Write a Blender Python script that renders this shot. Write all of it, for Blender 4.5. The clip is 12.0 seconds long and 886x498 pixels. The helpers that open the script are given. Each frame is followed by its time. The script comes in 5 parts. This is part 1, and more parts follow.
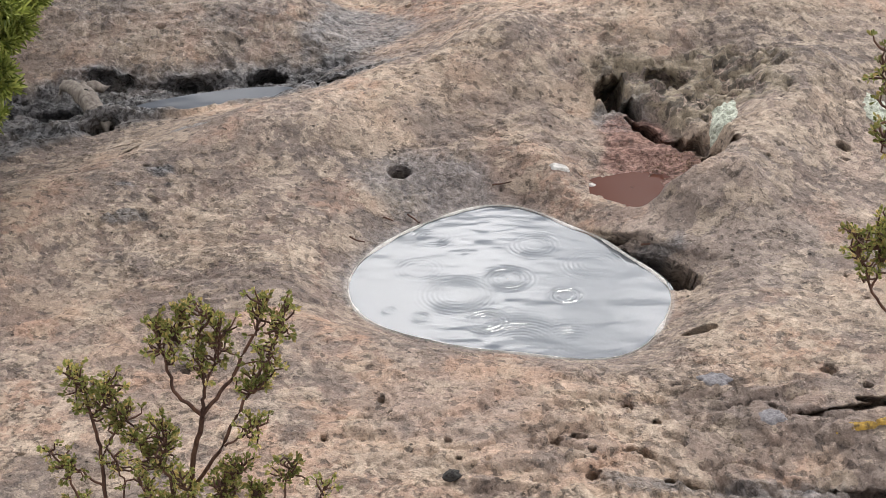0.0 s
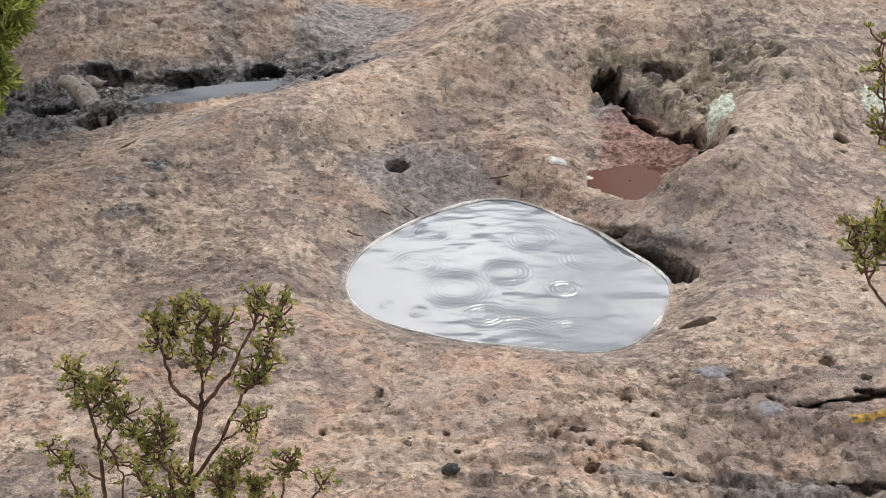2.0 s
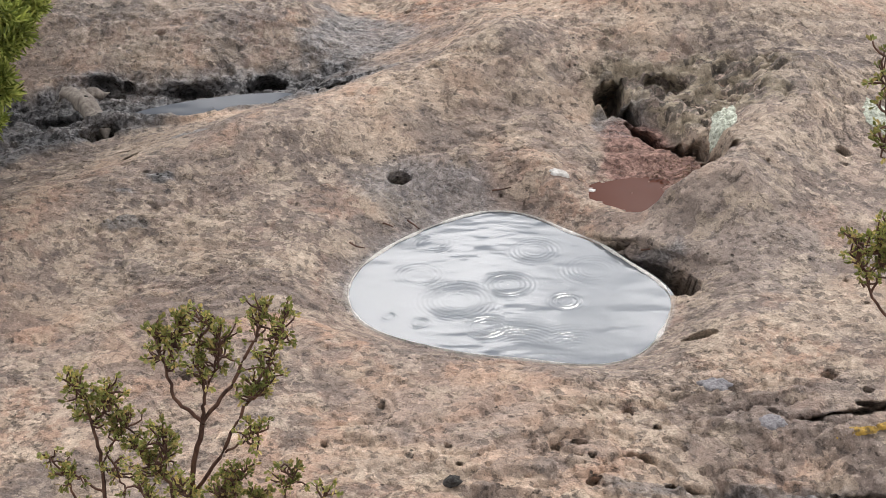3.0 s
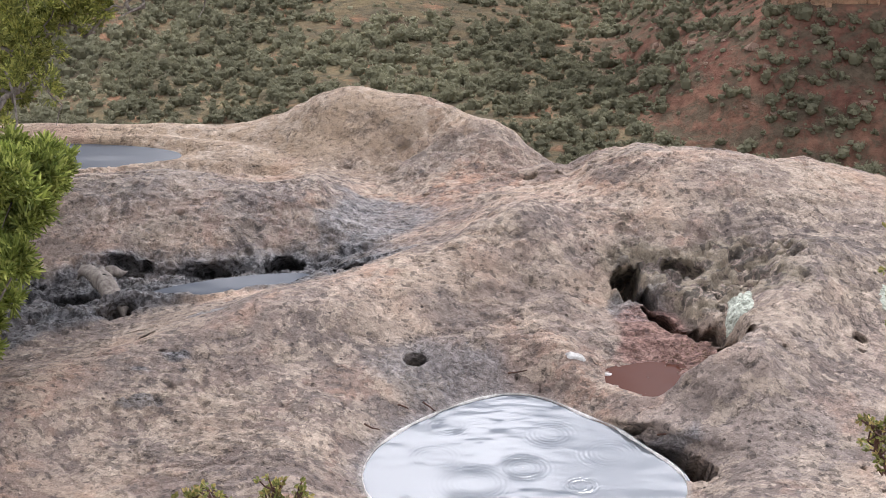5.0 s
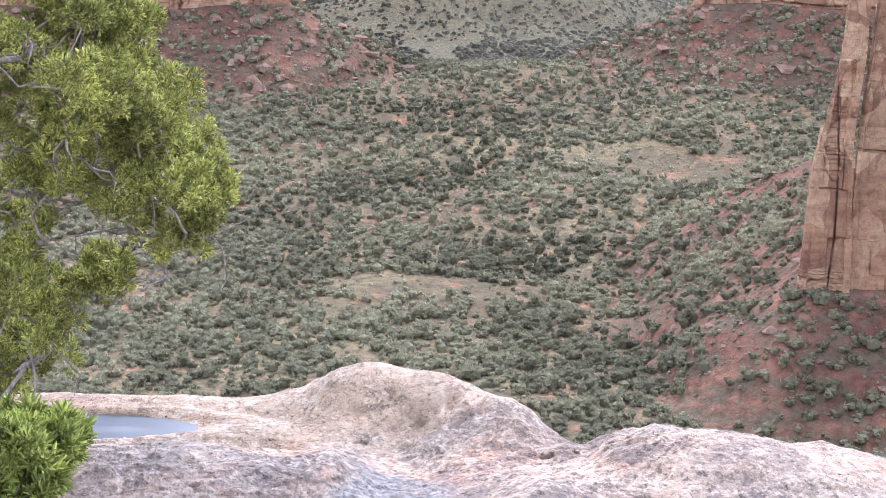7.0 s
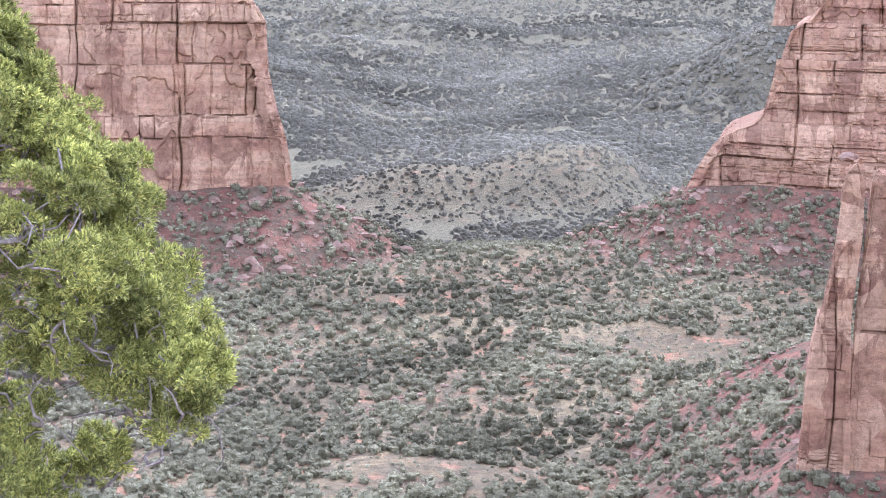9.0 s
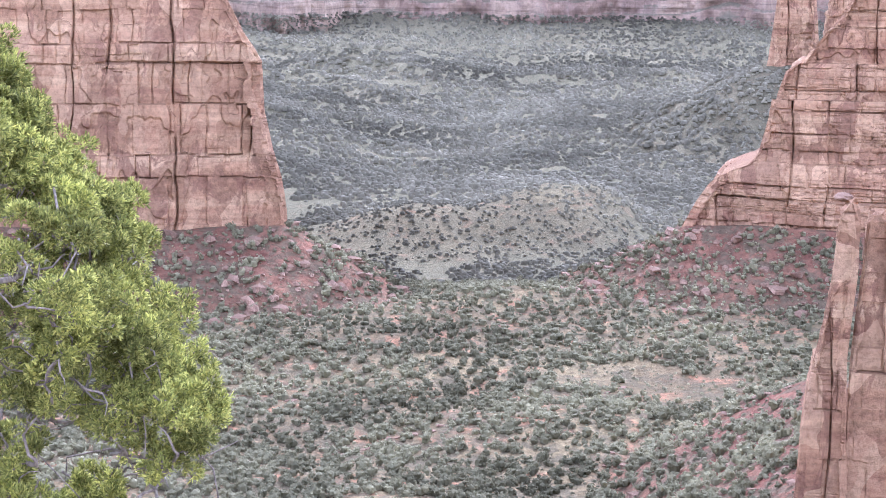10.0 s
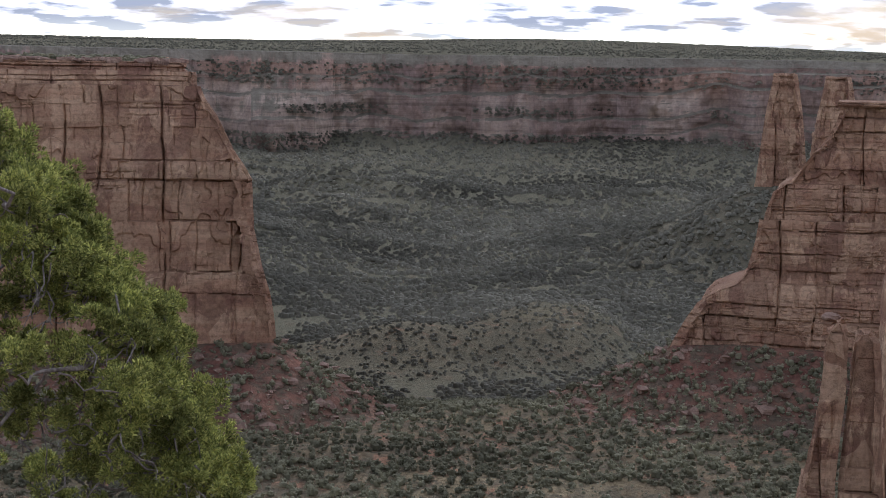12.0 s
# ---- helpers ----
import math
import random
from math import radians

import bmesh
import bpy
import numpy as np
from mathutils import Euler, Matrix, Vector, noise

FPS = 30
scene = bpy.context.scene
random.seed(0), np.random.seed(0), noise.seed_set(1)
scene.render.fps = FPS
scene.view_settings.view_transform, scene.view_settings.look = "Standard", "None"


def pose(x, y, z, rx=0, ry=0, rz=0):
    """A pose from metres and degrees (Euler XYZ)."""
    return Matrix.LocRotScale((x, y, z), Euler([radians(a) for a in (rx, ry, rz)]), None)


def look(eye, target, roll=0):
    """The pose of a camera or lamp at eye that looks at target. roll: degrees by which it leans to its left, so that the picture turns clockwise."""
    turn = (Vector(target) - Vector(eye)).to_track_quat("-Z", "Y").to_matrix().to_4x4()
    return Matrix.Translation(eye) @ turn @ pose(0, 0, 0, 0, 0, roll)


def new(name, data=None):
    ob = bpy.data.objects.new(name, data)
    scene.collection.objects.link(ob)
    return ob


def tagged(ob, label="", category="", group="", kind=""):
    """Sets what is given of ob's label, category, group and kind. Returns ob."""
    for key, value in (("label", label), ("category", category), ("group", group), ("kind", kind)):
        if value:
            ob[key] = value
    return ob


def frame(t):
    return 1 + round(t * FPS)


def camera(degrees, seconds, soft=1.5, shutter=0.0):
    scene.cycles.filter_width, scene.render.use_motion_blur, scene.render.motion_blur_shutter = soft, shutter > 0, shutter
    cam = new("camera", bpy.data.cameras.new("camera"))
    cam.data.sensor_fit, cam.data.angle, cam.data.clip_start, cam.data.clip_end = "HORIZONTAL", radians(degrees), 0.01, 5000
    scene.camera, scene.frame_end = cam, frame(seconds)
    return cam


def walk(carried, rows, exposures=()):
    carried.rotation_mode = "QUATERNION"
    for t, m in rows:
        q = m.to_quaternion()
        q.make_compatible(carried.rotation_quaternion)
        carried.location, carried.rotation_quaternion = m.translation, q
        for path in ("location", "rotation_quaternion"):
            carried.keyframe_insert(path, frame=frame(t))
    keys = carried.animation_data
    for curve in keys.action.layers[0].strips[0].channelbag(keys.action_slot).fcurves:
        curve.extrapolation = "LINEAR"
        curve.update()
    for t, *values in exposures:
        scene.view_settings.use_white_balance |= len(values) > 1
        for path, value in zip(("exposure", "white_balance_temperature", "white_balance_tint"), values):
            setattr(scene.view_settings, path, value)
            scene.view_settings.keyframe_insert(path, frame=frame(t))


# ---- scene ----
cam = camera(25.03, 12.0, soft=0.6)

EYE_Z = 1.9


def aim(pitch, turn, lean, back=0.0):
    """The camera's pose: degrees above the horizon, degrees to the right, lean; metres stepped back along the view."""
    m = pose(0, 0, EYE_Z, 90 + pitch, 0, -turn) @ pose(0, 0, 0, 0, 0, lean)
    return m @ Matrix.Translation((0, 0, back))


walk(cam, [
    (0, aim(-28.91, 1.14, -0.43)),
    (0.5, aim(-29.09, 1.48, -0.22)),
    (1, aim(-29.23, 1.44, -0.30)),
    (1.5, aim(-29.22, 1.36, -0.26)),
    (2, aim(-29.09, 1.21, -0.60)),
    (2.5, aim(-28.93, 1.26, -0.66)),
    (2.7, aim(-28.89, 1.25, -0.61)),
    (4.3, aim(-26.28, 0.63, -0.53)),
    (4.5, aim(-25.59, 0.72, -0.61)),
    (5, aim(-23.52, 0.66, -0.11)),
    (5.5, aim(-21.32, 0.54, -0.14)),
    (6, aim(-19.59, 0.50, 0.01)),
    (6.5, aim(-17.90, 0.53, 0.39)),
    (7, aim(-15.58, 0.07, 0.82)),
    (7.5, aim(-14.13, 0.15, 0.99)),
    (7.7, aim(-13.34, 0.14, 0.87)),
    (9.3, aim(-10.05, 0.03, 0.74)),
    (9.5, aim(-9.83, 0.04, 0.65)),
    (10, aim(-9.25, 0.18, 0.86)),
    (10.5, aim(-8.61, 0.26, 1.01)),
    (11, aim(-7.60, 0.35, 0.91, 0.47)),
    (11.5, aim(-6.40, 0.41, 1.13, 0.59)),
    (12, aim(-5.85, 0.45, 1.17, 0.99)),
], exposures=[(0, 0.20, 6300, 12), (2.7, 0.20, 6300, 12), (4.3, 0.22, 6200, 12), (5.0, 0.34, 5930, 16), (5.5, 0.46, 5740, 17), (6.5, 1.0, 5400, 19), (7.5, 1.42, 5150, 23), (9.5, 1.62, 4960, 28), (10.5, 1.64, 4960, 28), (11.0, 1.46, 4950, 27), (11.5, 0.50, 5040, 23), (12.0, -0.52, 5280, 20)])

# ---- world, sun ----
SUN_AZ, SUN_EL = 11.0, 42.0


def sun_way():
    a, e = radians(SUN_AZ), radians(SUN_EL)
    return Vector((math.sin(a) * math.cos(e), math.cos(a) * math.cos(e), math.sin(e)))


def nodes_of(tree):
    def put(kind, **kw):
        n = tree.nodes.new(kind)
        for k, v in kw.items():
            if k == "op":
                n.operation = v
            elif k == "mode":
                n.blend_type = v
            else:
                n.inputs[int(k[1:])].default_value = v
        return n
    return put


def build_world():
    w = bpy.data.worlds.new("sky")
    scene.world = w
    w.use_nodes = True
    t = w.node_tree
    t.nodes.clear()
    put, link = nodes_of(t), t.links.new
    out, bg = put("ShaderNodeOutputWorld"), put("ShaderNodeBackground")
    link(bg.outputs[0], out.inputs[0])
    sky = put("ShaderNodeTexSky")
    sky.sky_type, sky.sun_disc = "NISHITA", False
    sky.sun_elevation, sky.sun_rotation = radians(SUN_EL), radians(SUN_AZ)
    blue = put("ShaderNodeVectorMath", op="SCALE")
    blue.inputs[3].default_value = 0.11
    link(sky.outputs[0], blue.inputs[0])
    tc = put("ShaderNodeTexCoord")
    sep = put("ShaderNodeSeparateXYZ")
    link(tc.outputs["Generated"], sep.inputs[0])
    # clouds lie on a flat layer overhead: project the direction onto it
    den = put("ShaderNodeMath", op="MAXIMUM", _1=0.0)
    link(sep.outputs[2], den.inputs[0])
    den2 = put("ShaderNodeMath", op="ADD", _1=0.16)
    link(den.outputs[0], den2.inputs[0])
    flat = put("ShaderNodeVectorMath", op="DIVIDE")
    link(tc.outputs["Generated"], flat.inputs[0])
    link(den2.outputs[0], flat.inputs[1])
    n1 = put("ShaderNodeTexNoise")
    n1.inputs["Scale"].default_value, n1.inputs["Detail"].default_value = 1.35, 9
    n1.inputs["Roughness"].default_value, n1.inputs["Distortion"].default_value = 0.58, 0.6
    link(flat.outputs[0], n1.inputs["Vector"])
    cover = put("ShaderNodeValToRGB")
    cover.color_ramp.elements[0].position, cover.color_ramp.elements[0].color = 0.30, (0, 0, 0, 1)
    cover.color_ramp.elements[1].position, cover.color_ramp.elements[1].color = 0.46, (1, 1, 1, 1)
    link(n1.outputs[0], cover.inputs[0])
    n2 = put("ShaderNodeTexNoise")
    n2.inputs["Scale"].default_value, n2.inputs["Detail"].default_value = 5.0, 8
    link(flat.outputs[0], n2.inputs["Vector"])
    thick = put("ShaderNodeValToRGB")
    thick.color_ramp.elements[0].position, thick.color_ramp.elements[0].color = 0.40, (0.20, 0.22, 0.25, 1)
    thick.color_ramp.elements[1].position, thick.color_ramp.elements[1].color = 0.58, (1.15, 1.13, 1.10, 1)
    link(n2.outputs[0], thick.inputs[0])
    # the veiled sun: clouds shine more the closer they are to it
    dot = put("ShaderNodeVectorMath", op="DOT_PRODUCT")
    dot.inputs[1].default_value = sun_way()
    link(tc.outputs["Generated"], dot.inputs[0])
    glow = put("ShaderNodeValToRGB")
    e = glow.color_ramp.elements
    e[0].position, e[0].color = 0.0, (0.15, 0.15, 0.15, 1)
    e[1].position, e[1].color = 1.0, (0.95, 0.95, 0.95, 1)
    for p, v in ((0.55, 0.155), (0.86, 0.17), (0.905, 0.22), (0.942, 0.48), (0.970, 0.92)):
        k = e.new(p)
        k.color = (v, v, v, 1)
    link(dot.outputs["Value"], glow.inputs[0])
    lit = put("ShaderNodeMix")
    lit.data_type, lit.blend_type = "RGBA", "MULTIPLY"
    lit.inputs[0].default_value = 1.0
    link(thick.outputs[0], lit.inputs[6])
    link(glow.outputs[0], lit.inputs[7])
    strong = put("ShaderNodeVectorMath", op="SCALE")
    strong.inputs[3].default_value = 9.0
    link(lit.outputs[2], strong.inputs[0])
    # a clear bright strip low over the horizon, under the cloud
    low = put("ShaderNodeValToRGB")
    e = low.color_ramp.elements
    e[0].position, e[0].color = 0.0, (4.6, 4.1, 2.9, 1)
    e[1].position, e[1].color = 0.11, (1, 1, 1, 1)
    k = e.new(0.012)
    k.color = (2.3, 2.15, 1.9, 1)
    k = e.new(0.035)
    k.color = (2.6, 2.5, 2.3, 1)
    link(den.outputs[0], low.inputs[0])
    lit2 = put("ShaderNodeMix")
    lit2.data_type, lit2.blend_type = "RGBA", "MULTIPLY"
    lit2.inputs[0].default_value = 1.0
    link(strong.outputs[0], lit2.inputs[6])
    link(low.outputs[0], lit2.inputs[7])
    strong = lit2
    mix = put("ShaderNodeMix")
    mix.data_type = "RGBA"
    link(cover.outputs[0], mix.inputs[0])
    link(blue.outputs[0], mix.inputs[6])
    link(strong.outputs[2], mix.inputs[7])
    link(mix.outputs[2], bg.inputs[0])


build_world()
sun = new("sun", bpy.data.lights.new("sun", "SUN"))
sun.data.energy, sun.data.angle, sun.data.color = 1.2, radians(13), (1.0, 0.95, 0.86)
sun.matrix_world = look(tuple(sun_way() * 50), (0, 0, 0))

# ---- small tools ----


def hash01(i, j, seed):
    n = (np.asarray(i, np.int64) * 374761393 + np.asarray(j, np.int64) * 668265263 + seed * 982451653) & 0xFFFFFFFF
    n = ((n ^ (n >> 13)) * 1274126177) & 0xFFFFFFFF
    n = ((n ^ (n >> 16)) * 2246822519) & 0xFFFFFFFF
    return ((n ^ (n >> 15)) & 0xFFFFFF) / float(0xFFFFFF)


def vnoise(x, y, seed=0):
    x, y = np.asarray(x, float), np.asarray(y, float)
    i, j = np.floor(x), np.floor(y)
    u, v = x - i, y - j
    u, v = u * u * u * (u * (6 * u - 15) + 10), v * v * v * (v * (6 * v - 15) + 10)
    i, j = i.astype(np.int64), j.astype(np.int64)
    a, b = hash01(i, j, seed), hash01(i + 1, j, seed)
    c, d = hash01(i, j + 1, seed), hash01(i + 1, j + 1, seed)
    return (a + (b - a) * u) * (1 - v) + (c + (d - c) * u) * v - 0.5


def fbm(x, y, seed=0, octaves=4, gain=0.5):
    s, amp, f = 0, 1.0, 1.0
    for k in range(octaves):
        s = s + amp * vnoise(x * f + 17.3 * k, y * f - 9.1 * k, seed + k)
        amp, f = amp * gain, f * 2.03
    return s


def smooth(v, lo, hi):
    t = np.clip((v - lo) / (hi - lo), 0, 1)
    return t * t * (3 - 2 * t)


def mesh_of(name, verts, faces, material=None, shade=True):
    """A mesh from arrays: verts (n, 3), faces (m, 3 or 4)."""
    verts, faces = np.ascontiguousarray(verts, np.float32), np.ascontiguousarray(faces, np.int32)
    me = bpy.data.meshes.new(name)
    m, k = faces.shape
    me.vertices.add(len(verts))
    me.vertices.foreach_set("co", verts.ravel())
    me.loops.add(m * k)
    me.loops.foreach_set("vertex_index", faces.ravel())
    me.polygons.add(m)
    me.polygons.foreach_set("loop_start", np.arange(0, m * k, k, dtype=np.int32))
    me.update(calc_edges=True)
    me.polygons.foreach_set("use_smooth", np.full(m, shade))
    if material:
        me.materials.append(material)
    return me


def grid_faces(n, m, wrap=False):
    i = np.arange(n - 1)[:, None]
    j = np.arange(m if wrap else m - 1)[None, :]
    k = (j + 1) % m
    return np.stack([i * m + j, i * m + k, (i + 1) * m + k, (i + 1) * m + j], -1).reshape(-1, 4)


def attribute(me, name, values):
    a = me.attributes.new(name, "FLOAT", "POINT")
    a.data.foreach_set("value", np.ascontiguousarray(values, np.float32).ravel())


def part(name, me, parent, label=""):
    ob = new(name, me)
    ob.parent = parent
    if label:
        ob["label"] = label
    return ob


# ---- materials ----


def material(name, rough=0.85, spec=0.3):
    m = bpy.data.materials.new(name)
    m.use_nodes = True
    t = m.node_tree
    b = t.nodes["Principled BSDF"]
    b.inputs["Roughness"].default_value = rough
    b.inputs["Specular IOR Level"].default_value = spec
    return m, t, b, nodes_of(t), t.links.new


def noise_node(put, link, vec, scale, detail=4, rough=0.55, distort=0.0):
    n = put("ShaderNodeTexNoise")
    n.inputs["Scale"].default_value, n.inputs["Detail"].default_value = scale, detail
    n.inputs["Roughness"].default_value, n.inputs["Distortion"].default_value = rough, distort
    link(vec, n.inputs["Vector"])
    return n.outputs[0]


def ramp(put, link, fac, stops):
    r = put("ShaderNodeValToRGB")
    e = r.color_ramp.elements
    while len(e) < len(stops):
        e.new(0.5)
    for k, (p, c) in zip(e, stops):
        k.position = p
        k.color = (c, c, c, 1) if isinstance(c, (int, float)) else (*c, 1)
    link(fac, r.inputs[0])
    return r.outputs[0]


def mixed(put, link, fac, a, b, mode="MIX"):
    m = put("ShaderNodeMix")
    m.data_type, m.blend_type = "RGBA", mode
    for sock, v in ((m.inputs[0], fac), (m.inputs[6], a), (m.inputs[7], b)):
        if isinstance(v, (int, float)):
            sock.default_value = v
        elif isinstance(v, tuple):
            sock.default_value = (*v, 1)
        else:
            link(v, sock)
    return m.outputs[2]


def math_node(put, link, op, a, b=0.0):
    m = put("ShaderNodeMath", op=op)
    for sock, v in ((m.inputs[0], a), (m.inputs[1], b)):
        if isinstance(v, (int, float)):
            sock.default_value = v
        else:
            link(v, sock)
    return m.outputs[0]


def bump_into(put, link, b, height, strength, distance):
    n = put("ShaderNodeBump")
    n.inputs["Strength"].default_value, n.inputs["Distance"].default_value = strength, distance
    link(height, n.inputs["Height"])
    link(n.outputs[0], b.inputs["Normal"])


def attr(put, name):
    a = put("ShaderNodeAttribute")
    a.attribute_name = name
    return a.outputs["Fac"]


def slickrock():
    """Tan and pink sandstone: peeling layers with crisp edges, dark and pale crusts, pits, fine grain."""
    m, t, b, put, link = material("weathered_sandstone", 0.8, 0.3)
    pos = put("ShaderNodeNewGeometry").outputs["Position"]

    def field_of(shift, scale, detail=12, rough=0.64, distort=0.25):
        return noise_node(put, link, put_shift(put, link, pos, shift), scale, detail, rough, distort)

    def times(a, c):
        return math_node(put, link, "MULTIPLY", a, c)

    def over(col, mask, colour, much=1.0):
        return mixed(put, link, times(mask, much) if much != 1.0 else mask, col, colour)

    big = field_of(0.0, 2.3, 6, 0.6, 0.5)
    col = ramp(put, link, big, [(0.36, (0.39, 0.305, 0.25)), (0.46, (0.49, 0.36, 0.275)), (0.56, (0.55, 0.39, 0.29)), (0.66, (0.53, 0.42, 0.33))])
    col = over(col, attr(put, "warm"), (0.49, 0.29, 0.195), 0.8)
    col = over(col, attr(put, "pale"), (0.475, 0.35, 0.238), 0.92)
    col = over(col, attr(put, "cool"), (0.33, 0.28, 0.25), 0.65)
    bare = math_node(put, link, "SUBTRACT", 1.0, times(attr(put, "pale"), 0.75))
    # broad smoky stains
    smoke = field_of(17.0, 1.7, 7, 0.55, 0.8)
    col = over(col, times(bare, ramp(put, link, smoke, [(0.495, 0.0), (0.54, 0.72)])), (0.225, 0.182, 0.16))
    rust = field_of(29.0, 3.2, 5, 0.55, 0.6)
    col = over(col, ramp(put, link, rust, [(0.53, 0.0), (0.60, 0.5)]), (0.50, 0.31, 0.215))
    # skins and crusts with crisp outlines, thicker in some parts than in others
    grown = ramp(put, link, field_of(47.0, 2.6, 4, 0.5, 0.0), [(0.40, 0.15), (0.58, 1.0)])
    skin = field_of(3.0, 4.2, 9, 0.60, 0.0)
    skin2 = field_of(9.0, 12.0, 7, 0.58, 0.0)
    crust = field_of(23.0, 21.0, 5, 0.52, 0.0)
    crust2 = field_of(27.0, 50.0, 4, 0.50, 0.0)
    low1, low2 = ramp(put, link, skin, [(0.435, 1.0), (0.455, 0.0)]), ramp(put, link, skin2, [(0.415, 1.0), (0.432, 0.0)])
    top1, top2 = ramp(put, link, skin, [(0.556, 0.0), (0.570, 1.0)]), ramp(put, link, skin2, [(0.570, 0.0), (0.585, 1.0)])
    stain = field_of(19.0, 5.2, 8, 0.56, 0.3)
    col = over(col, times(bare, ramp(put, link, stain, [(0.515, 0.0), (0.545, 0.66)])), (0.205, 0.16, 0.138))
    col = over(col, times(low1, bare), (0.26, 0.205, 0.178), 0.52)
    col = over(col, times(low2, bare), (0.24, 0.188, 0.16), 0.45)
    col = over(col, times(top1, bare), (0.60, 0.47, 0.345), 0.36)
    col = over(col, times(top2, bare), (0.62, 0.495, 0.37), 0.40)
    # a mosaic of small lichens, each in its own tone
    drift = put("ShaderNodeTexNoise")
    drift.inputs["Scale"].default_value, drift.inputs["Detail"].default_value = 55.0, 3
    link(pos, drift.inputs["Vector"])
    bent = put("ShaderNodeVectorMath", op="MULTIPLY_ADD")
    link(drift.outputs["Color"], bent.inputs[0])
    bent.inputs[1].default_value = (0.030, 0.030, 0.030)
    link(pos, bent.inputs[2])
    marks = []
    for scale, light, deep in ((30.0, 0.50, 0.30), (75.0, 0.48, 0.42)):
        mosaic = put("ShaderNodeTexVoronoi")
        mosaic.inputs["Scale"].default_value = scale
        link(bent.outputs[0], mosaic.inputs["Vector"])
        tone = put("ShaderNodeSeparateColor")
        link(mosaic.outputs["Color"], tone.inputs[0])
        high, deepest = ramp(put, link, tone.outputs[0], [(0.76, 0.0), (0.79, 1.0)]), ramp(put, link, tone.outputs[0], [(0.14, 1.0), (0.17, 0.0)])
        col = over(col, times(high, grown), (0.62, 0.50, 0.39), light)
        col = over(col, times(times(deepest, grown), bare), (0.16, 0.13, 0.112), deep)
        marks += [high, deepest]
    dark2 = ramp(put, link, crust2, [(0.375, 1.0), (0.395, 0.0)])
    col = over(col, times(dark2, bare), (0.12, 0.096, 0.084), 0.6)
    knob = times(attr(put, "knobs"), ramp(put, link, crust2, [(0.47, 0.0), (0.49, 0.85)]))
    col = over(col, knob, (0.14, 0.12, 0.095))
    col = over(col, times(attr(put, "knobs"), ramp(put, link, crust, [(0.49, 0.0), (0.51, 0.75)])), (0.42, 0.345, 0.25))
    peck = field_of(37.0, 150, 6, 0.7)
    col = over(col, ramp(put, link, peck, [(0.63, 0.0), (0.645, 0.7)]), (0.10, 0.08, 0.07))
    col = over(col, ramp(put, link, peck, [(0.355, 0.5), (0.37, 0.0)]), (0.72, 0.60, 0.50))
    # thin cracks along wandering lines, their shade put into the colour
    wander = math_node(put, link, "ABSOLUTE", math_node(put, link, "SUBTRACT", field_of(41.0, 5.0, 10, 0.66, 0.6), 0.5))
    crack = times(ramp(put, link, wander, [(0.0, 1.0), (0.006, 0.0)]), ramp(put, link, field_of(43.0, 7.0, 4), [(0.52, 0.0), (0.58, 1.0)]))
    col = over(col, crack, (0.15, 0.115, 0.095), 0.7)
    # small round pits, their shade put into the colour as well as the relief
    vor = put("ShaderNodeTexVoronoi")
    vor.inputs["Scale"].default_value = 42.0
    link(pos, vor.inputs["Vector"])
    sepc = put("ShaderNodeSeparateColor")
    link(vor.outputs["Color"], sepc.inputs[0])
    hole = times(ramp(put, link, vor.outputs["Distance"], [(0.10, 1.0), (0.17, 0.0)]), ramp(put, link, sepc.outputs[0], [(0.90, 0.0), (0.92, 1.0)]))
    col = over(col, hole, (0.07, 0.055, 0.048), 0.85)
    fine = field_of(0.0, 70, 6, 0.62, 0.5)
    grain = noise_node(put, link, pos, 330, 3, 0.75)
    wet = times(attr(put, "grey"), ramp(put, link, skin2, [(0.38, 0.75), (0.55, 1.0)]))
    col = over(col, wet, mixed(put, link, ramp(put, link, fine, [(0.42, 0.0), (0.60, 1.0)]), (0.06, 0.057, 0.06), (0.30, 0.285, 0.285)))
    mud_and_shade = attr(put, "mud_and_shade")
    col = over(col, times(mud_and_shade, ramp(put, link, skin2, [(0.40, 1.0), (0.58, 0.78)])), mixed(put, link, ramp(put, link, fine, [(0.45, 0.0), (0.62, 1.0)]), (0.042, 0.040, 0.042), (0.21, 0.20, 0.202)))
    col = over(col, attr(put, "red"), mixed(put, link, ramp(put, link, fine, [(0.42, 0.0), (0.58, 1.0)]), (0.16, 0.078, 0.06), (0.36, 0.21, 0.17)))
    col = over(col, attr(put, "rim"), (0.60, 0.55, 0.50))
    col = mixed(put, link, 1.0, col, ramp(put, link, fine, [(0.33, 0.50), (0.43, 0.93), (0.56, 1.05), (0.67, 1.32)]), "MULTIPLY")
    col = mixed(put, link, 1.0, col, ramp(put, link, grain, [(0.32, 0.62), (0.44, 0.96), (0.56, 1.04), (0.68, 1.3)]), "MULTIPLY")
    col = mixed(put, link, 1.0, col, (0.80, 0.788, 0.77), "MULTIPLY")
    link(col, b.inputs["Base Color"])
    damp_and_shade = math_node(put, link, "MAXIMUM", attr(put, "grey"), mud_and_shade)
    rough = math_node(put, link, "SUBTRACT", 0.82, times(damp_and_shade, ramp(put, link, fine, [(0.4, 0.66), (0.6, 0.34)])))
    link(rough, b.inputs["Roughness"])
    # relief
    h = math_node(put, link, "ADD", times(fine, 0.95), times(grain, 0.30))
